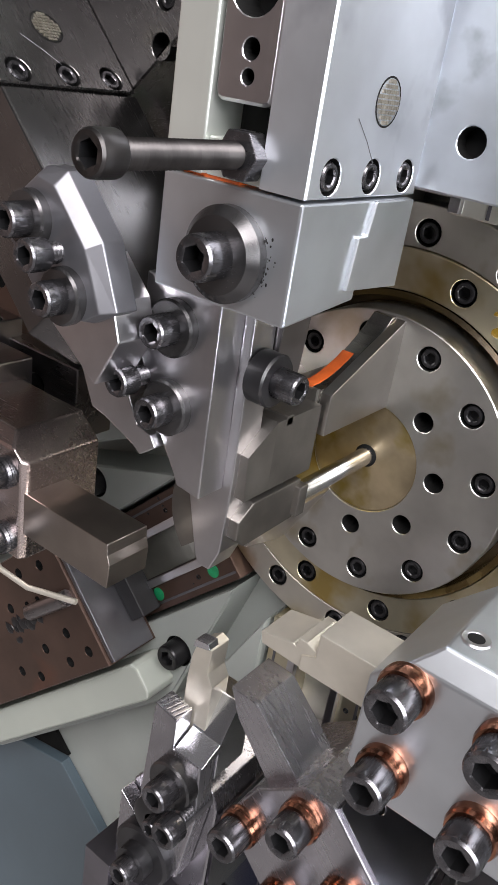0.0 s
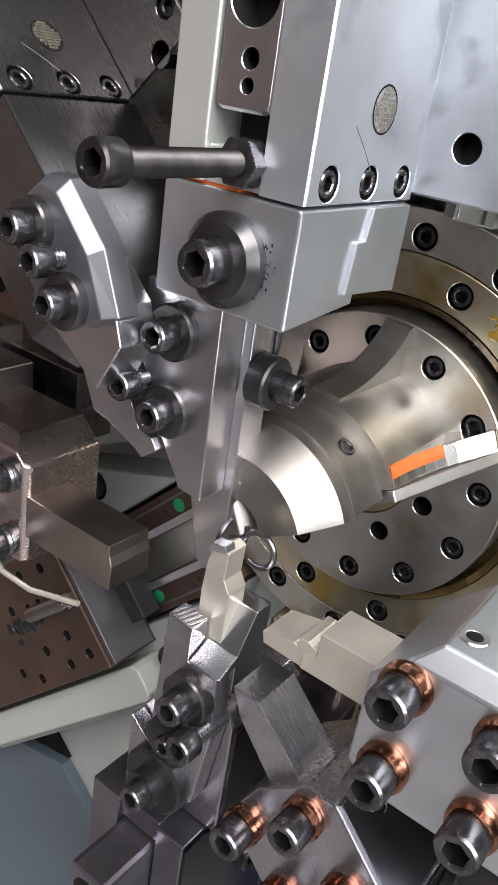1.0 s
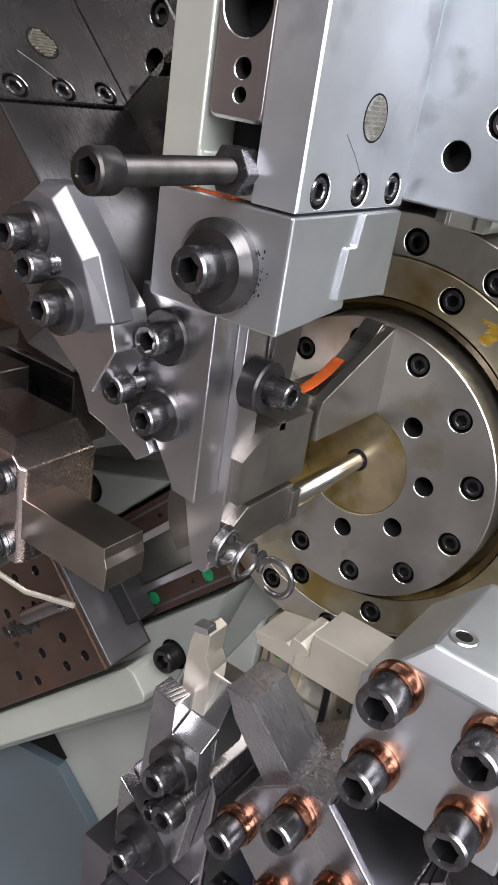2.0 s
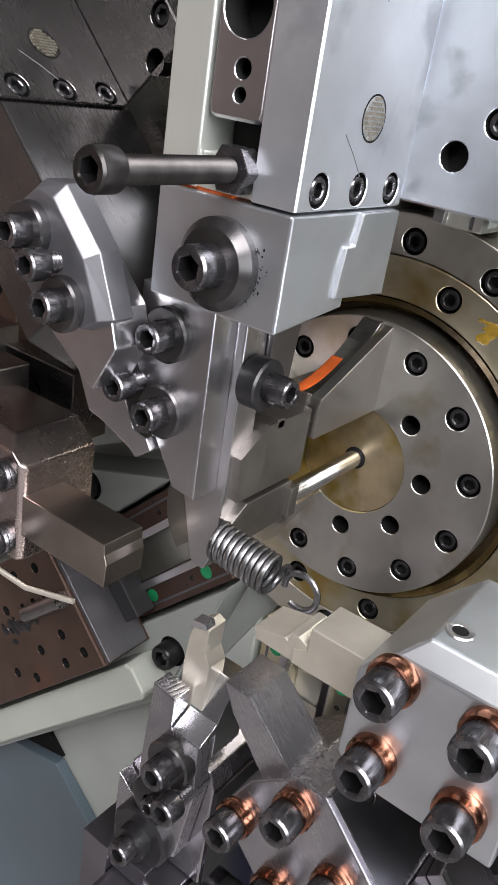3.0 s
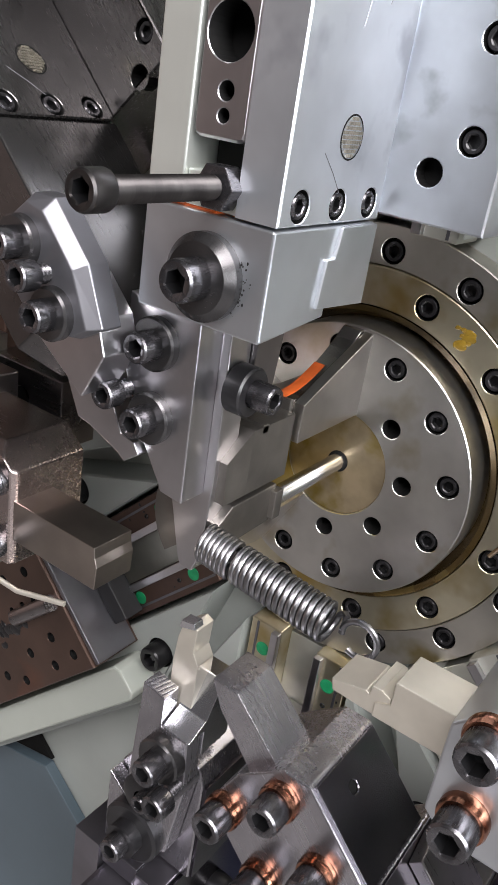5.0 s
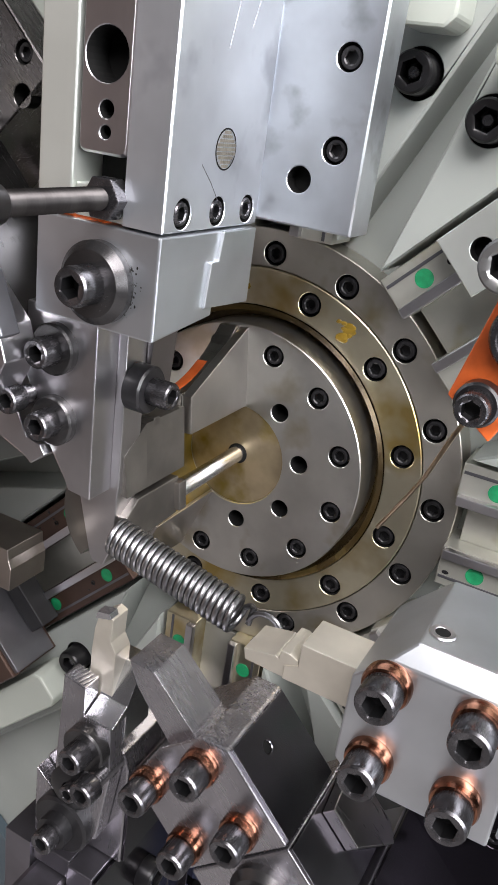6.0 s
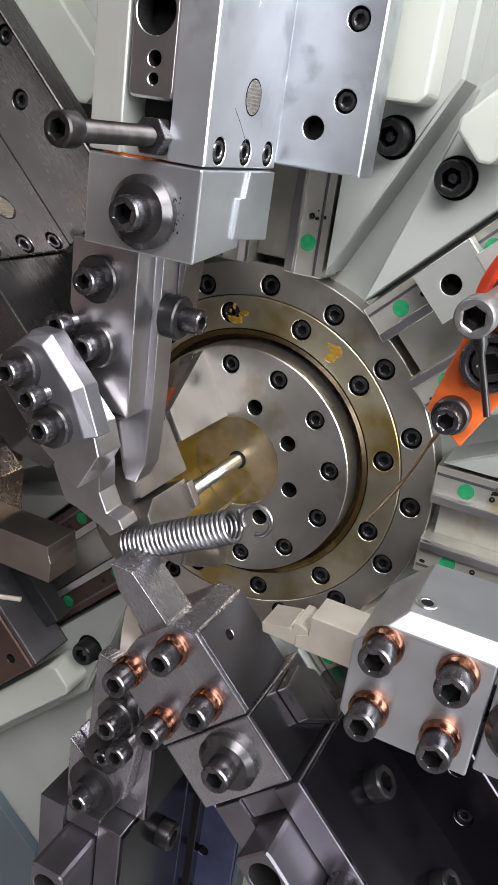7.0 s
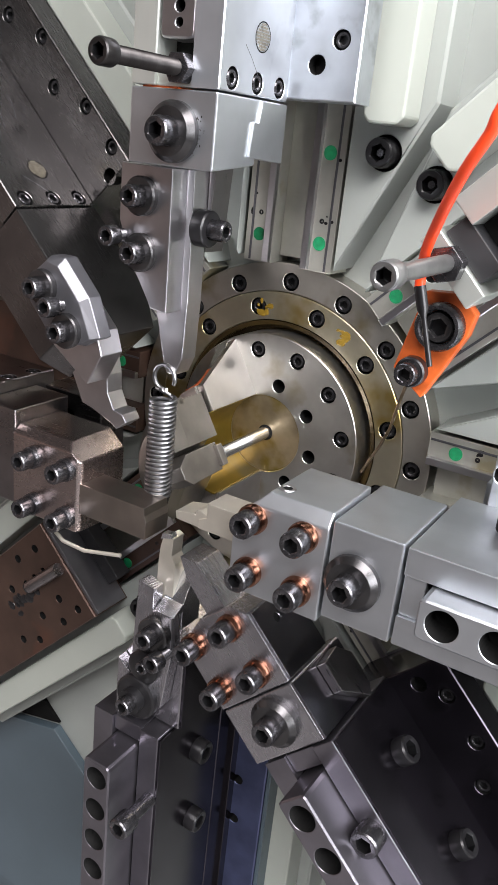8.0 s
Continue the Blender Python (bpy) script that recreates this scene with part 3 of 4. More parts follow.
# ---- slides ----
def ram(sl, front, start, slot_plate="top", proud=0.0, mat=None, side_mat=None, side_bar=None, black_side=False, foot=True, wide=True, back=2, shift=(0, 0)):
    """The carriage and ram of a slide: two side bars with the slot plate between them, and a back carriage."""
    mat = mat or SATIN
    side_holes = [(circle(front + 11, start + 6, 5.2, 20), 4), (circle(front + 34, start + 6, 5.2, 20), 4), (circle(front + 56, start + 6, 5.2, 20), 4)]
    right = plate([(front, start), (-66, start), (-66, start + 300), (front, start + 300)], side_holes, "x", 27.5, 11.5, 1.0)
    bar = part("ram_bar", right, side_bar or mat, sl)
    for y in (front + 11, front + 34, front + 56):
        screw(bar, (23.7, y, start + 6), SIDE, 5.6, 3.6, 1, SCREW)
    turned("oval_plug", bar, (27.3, front + 35, start + 27), SIDE, [(0, 0), (6.4, 0), (6.4, 0.2), (0, 0.2)], PLUG, "mesh-textured round plug", 28)
    studs = bmesh.new()
    for i in range(-4, 5):
        for j in range(-4, 5):
            if math.hypot(i * 1.4, j * 1.4) < 5.9:
                bmesh.ops.create_cube(studs, size=1, matrix=Matrix.Translation((27.7, front + 35 + i * 1.4, start + 27 + j * 1.4)) @ Matrix.Diagonal((0.5, 1.0, 1.0, 1)))
    part("stud_face", studs, PLUG, bar, "raised square studs")
    turned("plug_rim", bar, (27.4, front + 35, start + 27), SIDE, [(6.5, 0), (7.1, 0), (7.1, 0.22), (6.5, 0.22)], HOLE, "dark joint round the plug", 28)
    for y0, z0, y1, z1 in ((front + 20, start + 22, front + 33, start + 10), (front + 44, start + 66, front + 50, start + 84), (front + 30, start + 58, front + 38, start + 92)):
        part("scratch", tube([(27.5, y0, z0), (27.5, (y0 + y1) / 2 + 0.6, (z0 + z1) / 2), (27.5, y1, z1)], 0.16, 6), GREYSTEEL, bar, "thin dark scratch")
    part("ram_bar", box(-25, -10.5, front, -66, start, start + 300, 1.0), mat, sl)
    # shade inside the slot is painted on this core
    part("ram_core", box(-10.5, 11.5, front + 16, -66, start, start + 300, 0.5), HOLE, sl, "slot core with its shade painted black")
    if foot:
        part("slot_foot", prism([(front + 2, start), (front + 2, start + 11), (front + 17, start + 11), (front + 17, start)], "x", -10.3, 11.3, 0.8), mat, sl)
    if slot_plate == "row":
        z = start + 13
        rounds = [(circle(0.5, z + 12 + 25 * k, 7.8, 28), 14) for k in range(10)]
    else:
        z = start + 21
        rounds = [(circle(1.5, z + 7, 2.2, 18), 8), (circle(1.5, z + 14, 2.9, 18), 8)] + [(circle(0.5, z + 30 + 62 * k, 8.4, 28), 12) for k in range(4)]
    out = [(-7, z), (8, z), (10.2, z + 0.8), (11, z + 3), (11, z + 270), (-9.5, z + 270), (-9.5, z + 3), (-8.8, z + 0.8)]
    part("slot_plate", plate(out, rounds, "y", front + 0.8 - proud, front + 17, 1.6), mat if slot_plate == "row" else STEEL, sl, "steel slot plate with round holes")
    rows = [(u + shift[0], r + shift[1]) for u, r in ((43, 19), (55.5, 31), (55.5, 62), (43, 88), (55.5, 116), (43, 145), (55.5, 175))]
    holes = [(circle(e * u, start + r, 4.9, 20), 7) for e in (-1, 1) for u, r in rows]
    half = 67 if wide else 27
    holes = holes if wide else []
    carriage = part("carriage", plate([(-half, start + back), (half, start + back), (half, start + 300), (-half, start + 300)], holes, "y", -66, -48, 1.2), side_mat or BRIGHT, sl)
    for e in (-1, 1):
        for u, r in rows[1:] if wide else ():
            screw(carriage, (e * u, -61, start + r), FRONT, 5.6, 3.6, 1, BLACK)
    part("carriage_core", box(-30, 30, -48, 2, start + 8, start + 300, 0.8), side_mat or BRIGHT, sl)
    for z in (start + 35, start + 95):
        screw(carriage, (-26.8, -95, z), (-1, 0, 0), 11, 9, 4, BLACK)
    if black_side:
        # thin sheet added; its black stands in for a dark reflection
        part("side_plate", box(-26.8, -25.1, front + 0.5, -66.2, start + 1, start + 299, 0.4), BLACKPLATE, sl, "thin side sheet, dark reflection put into its colour")
    part("tongue", box(-11.5, 11.5, 0, 15, start + 6, start + 300, 0.5), STEEL, sl)


def big_screw(sl, u, y, r, d=9.4, collar=14.5, head=10):
    turned("collar_washer", sl, (u, y, r), FRONT, [(d * 0.5, 0), (collar, 0), (collar, 3.2), (collar * 0.8, 6), (d * 0.5, 6)], BLACKSTEEL, "black conical collar washer", 48)
    screw(sl, (u, y - 6, r), FRONT, d, head, 5, SCREW)


def copper_screws(sl, us, rs, y, d=9, ring=None):
    for u in us:
        for r in rs:
            turned("copper_washer", sl, (u, y, r), FRONT, [(d * 0.5, 0), (d * 0.88, 0), (d * 0.9, 1.2), (d * 0.84, 2.6), (d * 0.9, 3.4), (d * 0.84, 4.8), (d * 0.5, 5)], ring or COPPER, "turned clamp washer" if ring else "copper washer")
            screw(sl, (u, y - 5, r), FRONT, d, 9.5, 5, SCREW)


def new_slide(theta, label, out=0.0):
    return thing("tool_slide", label, "tool slide", slide_pose(theta, out), group="radial tool slides")


# top slide: clamp holder and long pusher bar
top = new_slide(90, "bright steel tool slide with a clamped straight pusher bar")
ram(top, -131, 130, side_bar=PALE, side_mat=CARRIAGE)
hold = [(-131, 129), (-131, 93), (-92, 97), (-92, 103), (-66, 100), (-66, 129)]
holder = part("holder", prism(hold, "x", -25, 27, 1.4), BLUISH, top, "ground steel clamp holder")
part("holder_jaw", prism([(-98, 118), (-93, 118), (-91, 128.6), (-66, 128.6), (-66, 99), (-100, 101)], "x", 20, 28.2, 0.8), BLUISH, top)
big_screw(holder, 3.5, -131, 109.5)
nut(top, (5.5, -129, 138), FRONT, 13, 7, SCREW)
screw(top, (5.5, -182, 138), FRONT, 7.8, 8.5, 52, THREAD, True, label="long threaded adjusting screw")
part("orange_shim", box(-20, 2, -128, -90, 129.0, 130.6, 0.2), ORANGE, top, "thin orange shim")
part("clamp_bar", prism([(-40, 92), (-40, 62), (-28, 36), (-18, 21), (-16, 17), (-5, 16), (-6, 92)], "y", -118, -104, 0.9), STEEL, top, "tapered steel clamp bar")
part("blade", prism([(-24, 92), (-24, 20), (-14, -18), (-12, -22), (-6, -22), (-2, -12), (-1, 20), (-2, 92)], "y", -103.8, -90, 0.9), STEEL, top, "straight steel pusher blade")
part("bar_back", prism([(-22, 96), (-22, 52), (-1, 48), (2, 96)], "y", -89.5, -72, 0.9), DARKSTEEL, top)
for u, r in ((-24.5, 76), (-23.5, 46.5)):
    washer(top, (u, -118, r), FRONT, 10.4, 4, 4, BLACKSTEEL)
    screw(top, (u, -122, r), FRONT, 7.8, 9, 5, SCREW)
screw(top, (-37, -125, 54), FRONT, 7.4, 8, 12, SCREW, True, label="threaded set screw")
washer(top, (-1, -97, 62), SIDE, 10, 8, 4, BLACK)
screw(top, (7, -97, 62), SIDE, 7.6, 10, 5, SCREW)

for k in range(26):
    a, q = random.uniform(-1.0, 0.6), 14.5 + abs(random.gauss(0, 1.2))
    size = random.uniform(0.12, 0.38)
    ob = part("grime_speck", lathe([(0, 0), (1, 0), (0.7, 0.2), (0, 0.25)], 8), BLACK, top, smooth=True)
    ob.matrix_basis = Matrix.Translation(Vector((3.5 + q * math.cos(a), -131, 109.5 + q * math.sin(a) * 0.9)) * MM) @ Vector(FRONT).to_track_quat("Z", "Y").to_matrix().to_4x4() @ Matrix.Diagonal((size, size * random.uniform(0.6, 1.8), 0.3, 1))

# silver slide at the right
silver = new_slide(0, "bright steel tool slide with a four-screw clamp block and square tool")
ram(silver, -143, 178, "row", 14, BLUISH, CARRIAGE, back=14)
holder = part("holder", prism([(-18, 140), (-26, 140), (-26, 176.5), (27, 176.5), (27, 140)], "y", -144, -84, 1.4), BLUISH, silver, "ground steel clamp holder")
big_screw(holder, 2, -144, 154.5)
bm = box(-28, 31, -145, -96, 85, 138.5, 0)
cut(bm, (-20.5, -145, 0), (-0.6, -1, 0))
cut(bm, (-20.5, 0, 95), (-1, 0, -1.05))
cut(bm, (25, 0, 86), (0.9, 0, -0.8))
block = part("clamp_block", soften(bm, 0.8, 2, 12), BLUISH, silver, "bright clamp block with chamfered edges")
copper_screws(block, (-13, 17.5), (97, 126), -145, 9)
part("square_tool", prism([(-9, 65), (-9, 96), (7.5, 96), (7.5, 60), (2, 60), (0, 65)], "y", -140, -122, 0.6), CARBIDE, silver, "pale ground square forming tool")
part("tool_tip", prism([(2.5, 44), (0, 56), (0.6, 57.5), (-3, 58), (-3, 61), (-1.5, 64.8), (7.5, 64.8), (6.8, 45)], "y", -139.5, -122.5, 0.5), CARBIDE, silver, "stepped pale tool tip")
turned("threaded_hole", silver, (-28.2, -131, 107), (-1, 0, 0), [(2.4, 0.1), (2.6, 0.4), (4.0, 0.5), (4.4, 0)], STEEL, "tapped hole")
# flat disc painted black for the shade in the bore
turned("hole_thread", silver, (-28.1, -131, 107), (-1, 0, 0), [(0, 0.1), (2.6, 0.1), (2.6, 0.35), (0, 0.35)], HOLE, "black disc painted for the shaded tapped bore", 20)

# dark slide, lower right diagonal
dark = new_slide(-45, "dark steel tool slide with a four-screw clamp block and chisel tool")
ram(dark, -138, 176, "row", 24, DULL, BLACKPLATE, None, True, shift=(0, -6.5))
holder = part("holder", box(-21, 33, -138, -80, 139.3, 174.5, 1.6), TOOLGREY, dark, "ground steel clamp holder")
big_screw(holder, 2, -138, 155.5)
block = part("clamp_block", prism([(34, 138.4), (34, 99), (26, 91), (11, 86), (-13, 88), (-21, 96), (-21, 138.4)], "y", -138, -92, 1.2), TOOLGREY, dark, "steel clamp block with chamfered edges")
copper_screws(block, (-5.5, 25.5), (98, 127), -138, 8.8)
part("chisel_tool", prism([(4.5, 50), (-3.5, 58.5), (-5, 100), (11, 100), (9, 62)], "y", -132.5, -110, 0.5), TOOLGREY, dark, "square chisel tool with milled tip")
part("tool_seat", prism([(-113, 143), (-96, 141), (-86, 150), (-86, 170), (-92, 176), (-113, 161)], "x", -29, -22.8, 0.8), DARKSTEEL, dark, "dark bracket with a slot")
screw(dark, (-16, -136, 229), FRONT, 11, 14, 10, SCREW)
# two thin sheets added to darken the reflecting side
part("side_plate", box(-22.6, -21.1, -137.5, -82, 140, 174, 0.4), DARKPOL, dark, "thin polished sheet darkened for the side's reflection")
part("block_side", plate([(-136.5, 97), (-94, 97), (-94, 137.5), (-136.5, 137.5)], [(circle(-119.5, 107.5, 2.6, 18), 1.2)], "x", -22.4, -21.1, 0.4), DARKPOL, dark, "polished sheet darkened for the side's reflection, with a small hole")

# bottom slide
bottom = new_slide(-90, "dark steel tool slide with a pointed carbide tool")
ram(bottom, -138, 170, "row", 28, DULL, BLACKPLATE, None, True, wide=False)
holder = part("holder", prism([(14.5, 169), (14.5, 128), (8, 118), (-14, 100), (-27, 104), (-30, 112), (-30, 169)], "y", -124, -80, 1.2), TOOLGREY, bottom, "dark steel holder bar")
part("holder_lug", prism([(14.5, 169), (14.5, 129), (3, 138), (0, 169)], "y", -132, -124.4, 0.8), TOOLGREY, bottom, "bevelled steel lug")
part("clamp_bar", prism([(0, 67), (-11.5, 69), (-11.5, 84), (-25.5, 83.5), (-27, 112), (-22, 150), (3, 150), (2, 110)], "y", -134, -124.5, 0.9), TOOLGREY, bottom, "stepped steel clamp bar")
part("tool_seat", prism([(-134, 83.2), (-124, 78), (-115, 62), (-106, 62), (-106, 96), (-124.2, 96), (-124.2, 83)], "x", -26.5, -12, 0.4), BRIGHT, bottom, "bright sloping tool seat")
part("pointed_tool", prism([(-5.5, 90), (-5.5, 58), (-6.5, 46), (-8, 40), (-12, 37), (-15.5, 38.5), (-15, 50), (-18, 55), (-18, 90)], "y", -123.5, -113, 0.5), CARBIDE, bottom, "pale pointed carbide tool")
for k in range(5):
    part("mill_mark", tube([(-1.5 - 2 * k, -133.4, 66.75 + 0.34 * k), (-3.2 - 2 * k, -125, 66.85 + 0.36 * k)], 0.25, 6), BRIGHT, bottom, "bright milling mark")
part("tool_lip", prism([(-7, 40.5), (-8, 36.5), (-14, 35.5), (-15, 38)], "y", -124.5, -119, 0.4), BRIGHT, bottom, "bright ground tool lip")
washer(bottom, (-16, -134, 96), FRONT, 10.5, 6, 4, BLACKSTEEL)
screw(bottom, (-16, -140, 96), FRONT, 8, 9, 5, SCREW)
screw(bottom, (-24, -142, 108), FRONT, 7.8, 8.5, 18, SCREW, True)
screw(bottom, (-13, -139, 119), FRONT, 5.6, 6, 10, SCREW, True)
turned("grimy_disc", bottom, (-9, -134, 124), FRONT, [(4, 0), (11, 0), (11, 3), (9, 4), (4, 4)], BLACK, "black oily washer")
turned("grimy_disc", bottom, (-5, -132.2, 148), FRONT, [(4, 0), (15, 0), (15, 5), (13.6, 6), (4, 6)], BLACK, "black oily disc")
turned("spacer", bottom, (-5, -138, 148), FRONT, [(3, 0), (8, 0), (8, 6), (3, 6)], BLACK, "black spacer")
screw(bottom, (-5, -144, 148), FRONT, 7.4, 7, 5, SCREW)
screw(bottom, (-22, -158, 219), FRONT, 9.5, 12, 21, SCREW)
# sheet added for the dark reflection on the holder's side
part("side_plate", box(-31.6, -30.1, -123, -82, 113, 168, 0.4), BLACKPLATE, bottom, "thin side sheet, dark reflection put into its colour")

# left slide
left = new_slide(180, "steel tool slide with a brown four-screw block and square push bar")
ram(left, -136, 172, mat=DARKSTEEL, side_mat=BROWN)
holder = part("holder", box(-44, 20, -132, -84, 140.5, 171, 1.6), DARKSTEEL, left)
part("stop_block", plate([(-20, 120), (18, 120), (18, 178), (-20, 178)], [(circle(0, 150, 6), 8)], "y", -74, -50, 1.0), DARKSTEEL, left)
part("bent_wire", tube([(-47, -136, 104), (-52, -138, 92), (-54, -136, 76), (-52, -132, 60), (-51, -130, 52)], 1.3), CARBIDE, left, "bent pale wire", smooth=True)
bm = box(-46, 11, -134, -92, 84, 140, 0)
cut(bm, (6, -134, 0), (1, -0.8, 0))
cut(bm, (11, 0, 96), (1, 0, -0.85))
cut(bm, (0, -134, 86), (0, -0.6, -1))
block = part("clamp_block", soften(bm, 0.9), BROWNSTEEL, left, "brownish steel clamp block with chamfered edges")
copper_screws(block, (-37, -5), (93, 121), -134, 8, SCREW)
part("push_bar", prism([(-33, 100), (-33, 33.5), (-22, 33), (-18, 34.5), (-13, 35), (-13, 100)], "y", -132, -110, 0.5), TAN, left, "square brownish steel push bar")

# upper left slide
upleft = new_slide(135, "dark steel tool slide with an angled clamp bar and thin tool")
ram(upleft, -132, 175, mat=UPDARK, side_mat=UPDARK, shift=(6, -14))
holder = part("holder", prism([(-132, 174), (-132, 100), (-118, 84), (-80, 84), (-66, 110), (-66, 174)], "x", -20, 27, 1.4), UPDARK, upleft, "dark steel tool holder")
part("clamp_bar", stepped([(12, 133.4), (37.5, 131), (42, 124), (41.5, 101), (34, 81.5), (26, 83.5), (11, 95)], -146,
                          [(12, 134), (40, 133), (47, 126), (46.5, 100), (38, 79), (26, 82), (10, 95)], -142, -132.8), GREYSTEEL, upleft, "bright angled clamp bar")
part("tool_bar", prism([(3, 102), (10, 66), (30, 72), (36, 84), (36, 102)], "y", -140, -122, 0.9), STEEL, upleft, "steel tool bar")
part("thin_tool", prism([(-12, 84), (-18, 66), (-14, 60), (-7, 45), (-6, 40), (3, 39), (4, 44), (0, 50), (3, 60), (10, 68), (20, 84)], "y", -121.5, -108, 0.7), STEEL, upleft, "thin hooked steel tool")
for u, r in ((26.5, 122), (24.5, 94)):
    washer(upleft, (u, -146, r), FRONT, 9.8, 4, 4, BLACKSTEEL)
    screw(upleft, (u, -150, r), FRONT, 7.8, 8, 5, SCREW)
screw(upleft, (30, -152, 107), FRONT, 7.4, 8, 14, SCREW, True)

# upper right slide with the orange guide plate and red air tube
upright = new_slide(45, "pale steel slide with orange guide plate and red air tube", 56)
ram(upright, -112, 170, mat=SATIN, foot=False, wide=False)
nut(upright, (-3, -112, 153), FRONT, 15, 8, SCREW)
screw(upright, (-3, -180, 154), FRONT, 7.8, 10, 66, ZINC, label="long bright adjusting screw")
part("foot", box(-20, 18, -111, -70, 147, 157.5, 1.2), SATIN, upright)
# added block; its black is the shade in the gap behind the foot
part("rubber_buffer", box(-16, 12, -108, -70, 157.7, 169.8, 1.0), GAP_BLACK, upright, "black block standing in for the dark gap")
part("orange_plate", prism([(10, 146), (-1, 133), (20, 98), (40, 101), (28, 137), (22, 146)], "y", -100, -92, 0.8), ORANGE, upright, "worn orange plastic guide plate")
washer(upright, (27, -100, 106), FRONT, 7.5, 6, 3, BLACK)
screw(upright, (27, -106, 106), FRONT, 7.5, 7, 5, SCREW)
ring = turned("eye_ring", upright, (17, -100, 130), FRONT, [(8, 0), (11.5, 0), (11.5, 6), (10.5, 8), (9, 8), (8, 6), (8, 0)], SCREW, "steel eye bushing")
screw(ring, (0, 0, 1), (0, 0, 1), 10.2, 5, 2, BLACKSTEEL)
turned("air_nozzle", upright, (-1.4, -122, 139.5), (32, -4, -15), [(0, 0), (2.7, 0), (2.7, 10), (1.3, 14), (1.3, 36), (0, 36)], BLACK, "thin dark air nozzle")
end_plate = part("end_plate", plate([(-32, 97), (-4, 97), (-4, 130), (-32, 130)], [(circle(-18, 111, 5.2, 24), 9)], "y", -12, -0.5, 0.8), SATIN, upright, "pale steel end plate with a hole")
bends = [(-1, -122, 139), (-7, -123, 145), (-11, -130, 153), (-14.5, -140, 164.6), (-18, -155, 181), (-20.5, -166, 195), (-23, -172, 208), (-28, -174, 220), (-42, -160, 262), (-60, -140, 320)]
pts = []
for k in range(len(bends) - 1):
    p0, p1, p2, p3 = (Vector(bends[min(max(k + d, 0), len(bends) - 1)]) for d in (-1, 0, 1, 2))
    for n in range(6):
        s = n / 6
        pts.append(0.5 * ((2 * p1) + (p2 - p0) * s + (2 * p0 - 5 * p1 + 4 * p2 - p3) * s * s + (3 * p1 - p0 - 3 * p2 + p3) * s ** 3))
part("air_tube", tube(pts, 2.4), RED, upright, "orange-red flexible air tube", smooth=True)
part("pointer_wire", tube([(30, -100, 100), (34, -90, 89), (45, -72, 64), (50, -66, 50), (57, -60, 28)], 0.9), BRASS, upright, "thin bent wire pointer", smooth=True)

# lower left slide, drawn back
lowleft = new_slide(-135, "brown steel tool slide drawn back, with rows of holes", 70)
holes = [(circle(u, r, 3.6, 16), 6) for u, r in ((-34, 152), (-18, 166), (-36, 176), (-22, 196), (-38, 216), (28, 160), (30, 186), (12, 214), (-30, 236), (26, 226))]
holes += [(circle(4 + 5 * (k % 2), 158 + 7 * k, 2.6, 12), 5) for k in range(6)]
part("carriage", plate([(-47, 138), (42, 138), (42, 420), (-47, 420)], holes, "y", -40, 0, 1.4), BROWN, lowleft, "brown steel carriage plate with drilled holes")
part("end_edge", box(-46, 41, -38, -4, 134.5, 138, 0.8), GREYSTEEL, lowleft, "grey steel end strip")
# added block; its black is the shade in the channel below the carriage
part("wiper", box(-30, 32, -14, 2, 121, 134, 1.5), GAP_BLACK, lowleft, "black block added for the shaded channel")
part("insert_rod", tube([(2, -44, 142), (4, -44, 186)], 5.5), DARKSTEEL, lowleft, "short knurled round rod", smooth=True)
for k in range(16):
    f = k / 15
    bm = lathe([(0, 0), (1, 0), (0.85, 0.35), (0.5, 0.6), (0, 0.7)], 9)
    for v in bm.verts:
        v.co.x *= random.uniform(0.7, 1.3)
    size = random.uniform(2.2, 4.4)
    ob = part("grime", bm, BLACK, lowleft, "black oily grime", smooth=True)
    ob.matrix_basis = Matrix.Translation(Vector((random.gauss(3 - 4 * f, 4.5), -40, 186 + 40 * f)) * MM) @ Vector(FRONT).to_track_quat("Z", "Y").to_matrix().to_4x4() @ Matrix.Diagonal((size, size * random.uniform(0.6, 1.6), 1.6, 1))

# blue guard block beside the bottom slide
guard = thing("guard_block", "dark blue painted steel guard block with two holes", "guard block", slide_pose(-90))
part("guard_body", plate([(-56, 228), (-26, 216), (-16, 232), (-16, 420), (-56, 420)], [(circle(-33, 262, 4.2, 20), 10), (circle(-33, 300, 4.2, 20), 10)], "y", -40, 0, 1.2), BLUE, guard)
part("guard_edge", box(-59.5, -56.2, -38, 0, 232, 420, 0.6), PANEL, guard)

# ---- the spring: coils that come one after another from the wire guide ----
PITCH, COILS, COIL_R, WIRE_R = 2.75, 23, 7.2, 1.3
spring = thing("extension_spring", "shiny coiled steel extension spring with a hooked end", "spring")
coil_pts = []
for k in range(25):
    a = 2 * math.pi * k / 24
    coil_pts.append((PITCH * (k / 24 - 0.5), COIL_R * math.cos(a), COIL_R * math.sin(a)))
first_coil = part("coil", tube(coil_pts, WIRE_R, 10), WIRE, spring, smooth=True)
coils = [first_coil]
for k in range(1, COILS):
    ob = new("coil", first_coil.data)
    ob.parent = spring
    coils.append(ob)
hook_pts = [(1.2 * k, COIL_R * math.cos(0.28 * k) * (1 - 0.12 * k), COIL_R * math.sin(0.28 * k)) for k in range(5)]
for k in range(20):
    a = math.pi * 1.08 - 2 * math.pi * 0.86 * k / 19
    hook_pts.append((12.5 + 7.4 * math.cos(a), 0.6, 7.4 * math.sin(a) + 0.5))
hook = part("hook", tube(hook_pts, WIRE_R, 10), WIRE, spring, "hooked end loop", smooth=True)


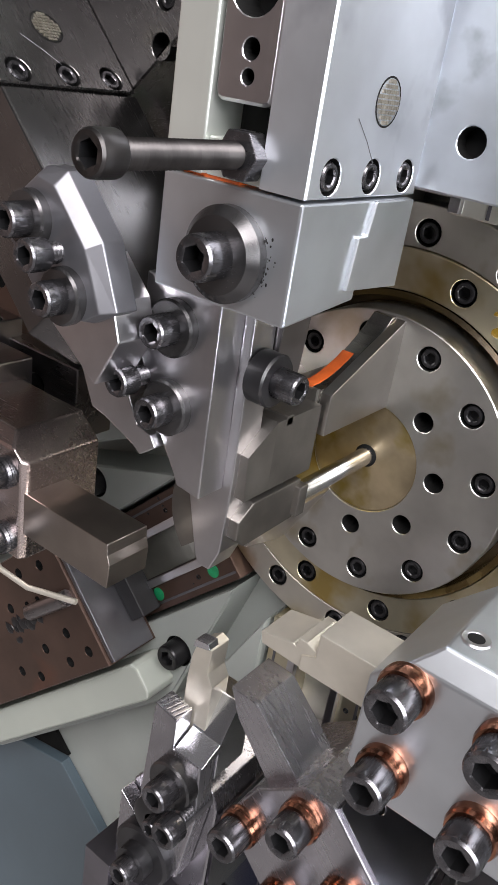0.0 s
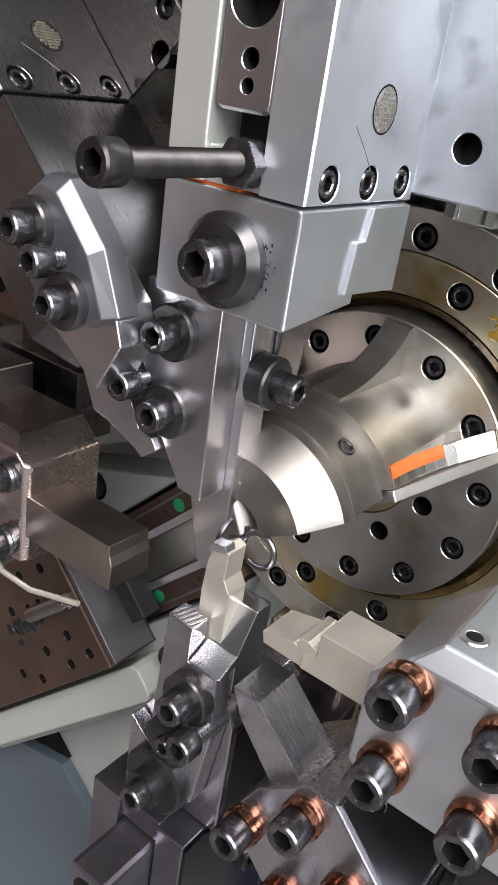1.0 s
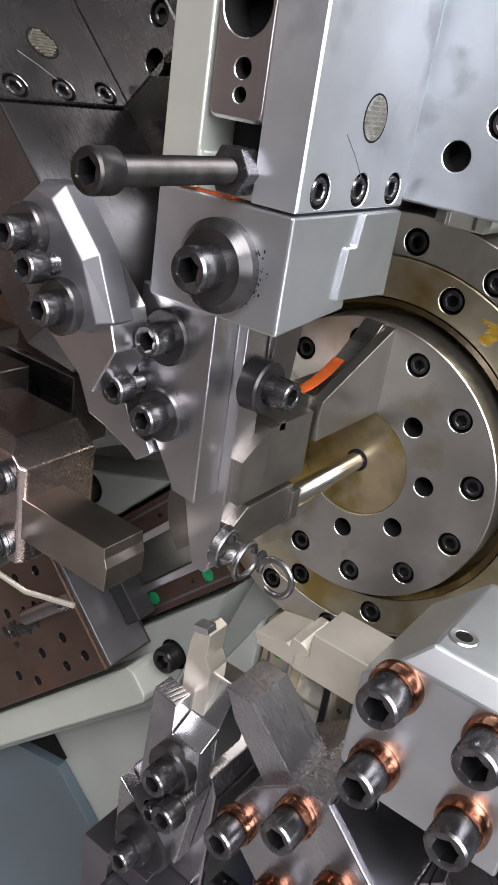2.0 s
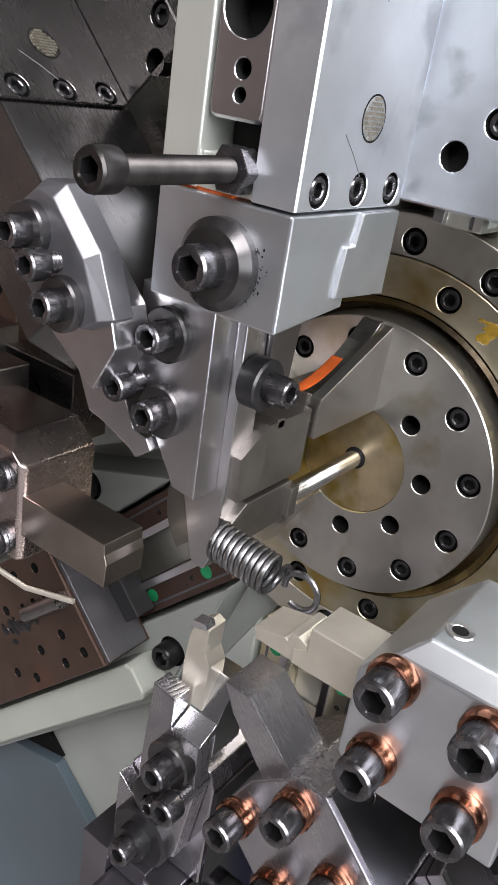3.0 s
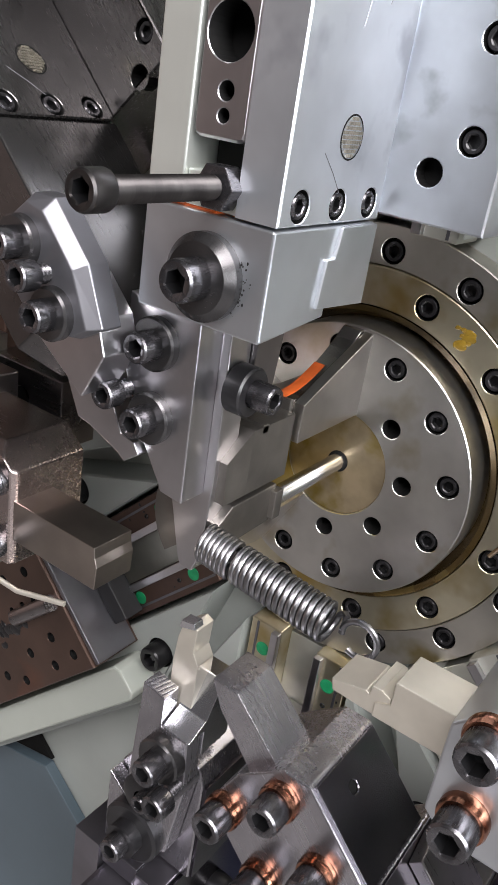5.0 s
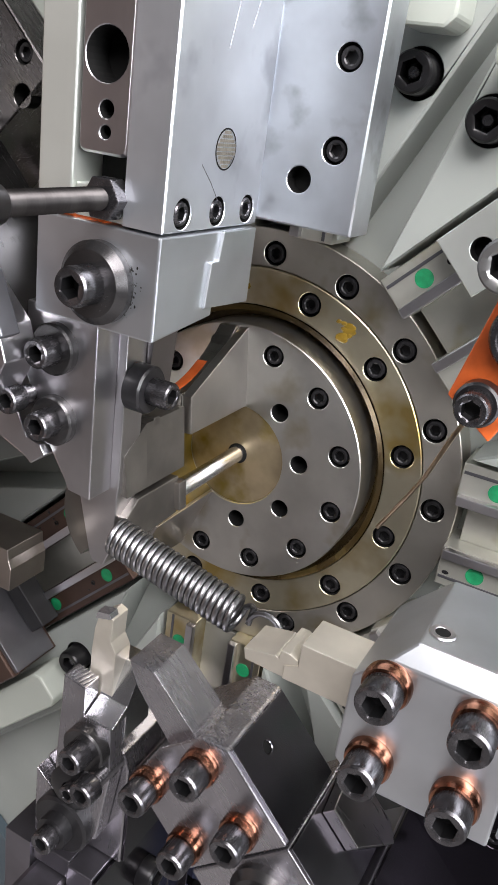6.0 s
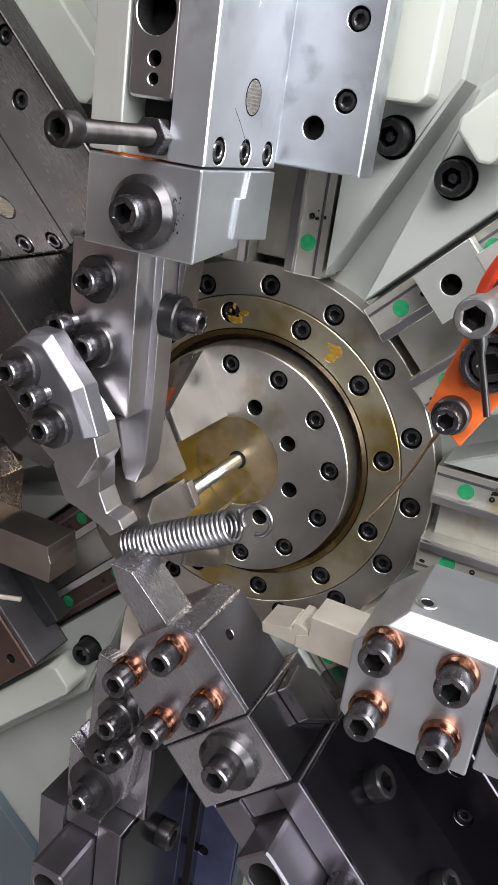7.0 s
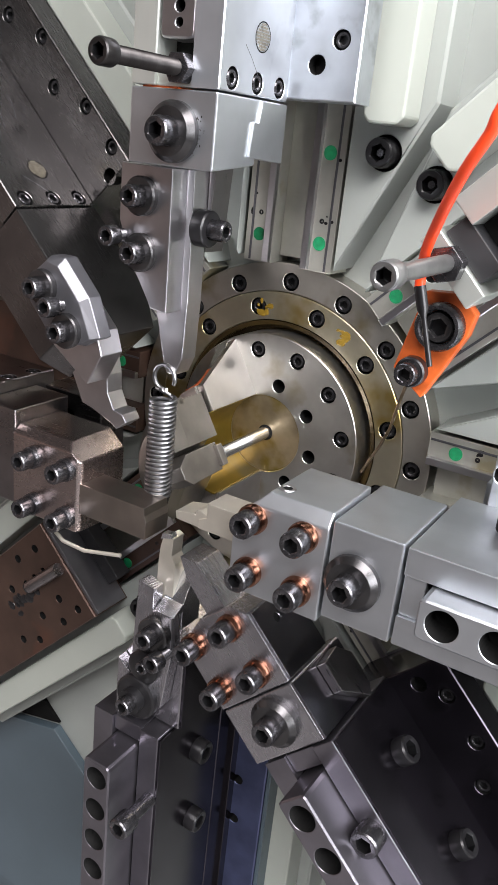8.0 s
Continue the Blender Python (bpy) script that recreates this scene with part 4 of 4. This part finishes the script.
# ---- what moves ----
def slide_rows(theta, rows):
    return [(t, slide_pose(theta, out)) for t, out in rows]


def motions():
    walk(spindle, [(t, pose(0, 0, 0, 0, -a, 0)) for t, a in (
        (0, 0), (0.65, 0), (0.8, -20), (0.9, -42), (1.0, -64), (1.1, -84), (1.15, -87), (1.2, -84), (1.3, -64), (1.4, -40), (1.5, -18), (1.6, -4), (1.7, 0),
        (3.0, 0), (5.8, 0), (6.0, 6.7), (6.5, 21.4), (6.8, 30), (7.0, 31.3), (8.0, 31.3))])
    walk(top, slide_rows(90, [(0, 0), (3.0, 0), (6.2, 0), (6.3, 14), (6.4, 38), (6.5, 43), (7.0, 43), (7.2, 46), (7.3, 62), (7.4, 78), (7.5, 83), (8.0, 83)]))
    walk(silver, slide_rows(0, [(0, 0), (3.0, 0), (4.3, 0), (5.0, 37), (5.3, 37.6), (7.0, 39), (7.35, 39), (7.5, 36), (7.75, 12), (8.0, -17.5)]))
    walk(dark, slide_rows(-45, [(0, 0), (3.0, 0), (5.5, -1), (6.2, -2), (6.5, -9), (6.7, -30), (7.0, -43), (7.15, -42), (7.3, -30), (7.5, -6), (7.6, -6), (8.0, -7)]))
    walk(bottom, slide_rows(-90, [(0, 0), (0.3, -1), (0.6, -25), (0.8, -42), (1.0, -44), (1.2, -44), (1.35, -32), (1.5, -18), (1.7, -8), (3.0, -8), (8.0, -8)]))
    walk(upleft, slide_rows(135, [(0, 0), (3.0, 0), (6.3, 1), (6.6, -15), (6.9, -36), (7.05, -36), (7.3, -12), (7.6, 1), (8.0, 1)]))
    walk(left, slide_rows(180, [(0, 0), (3.0, 0), (7.0, 0), (7.3, -4), (7.5, -11), (7.75, -24), (8.0, -34)]))
    walk(upright, slide_rows(45, [(0, 56), (3.0, 56), (5.1, 56), (5.3, 30), (5.5, 0), (5.6, 20), (5.75, 54), (6.5, 56), (8.0, 56)]))
    walk(lowleft, slide_rows(-135, [(0, 70), (8.0, 70)]))
    walk(spring, [(t, pose(x * MM, y * MM, z * MM, 0, -a, 0)) for t, x, y, z, a in (
        (0, -22, -70, 8, -6), (0.7, -22, -70, 8, -6), (1.1, 2, -105, -6, -6), (1.6, 2, -105, -4, -6), (5.5, 2, -105, -4, -6), (6.0, 2, -105, -4, -12), (6.5, 1, -105, -6, 7), (7.0, -5, -105, -13, 29), (7.2, -7, -105, -14, 40), (7.3, -11, -105, -15, 67), (7.6, -12, -105, -16, 78), (8.0, -12, -105, -16, 90))])
    grown = [(0, 0), (1.6, 0), (1.7, 1), (2.8, 8), (3.0, 9), (3.5, 12), (4.0, 15), (4.2, 16), (5.3, 22), (5.5, 22), (8.0, 22)]
    for k, ob in enumerate(coils):
        walk(ob, [(t, pose(max(0, n - k) * PITCH * MM, 0, 0)) for t, n in grown])
    walk(hook, [(t, pose((n + 0.5) * PITCH * MM, 0, 0)) for t, n in grown])


motions()
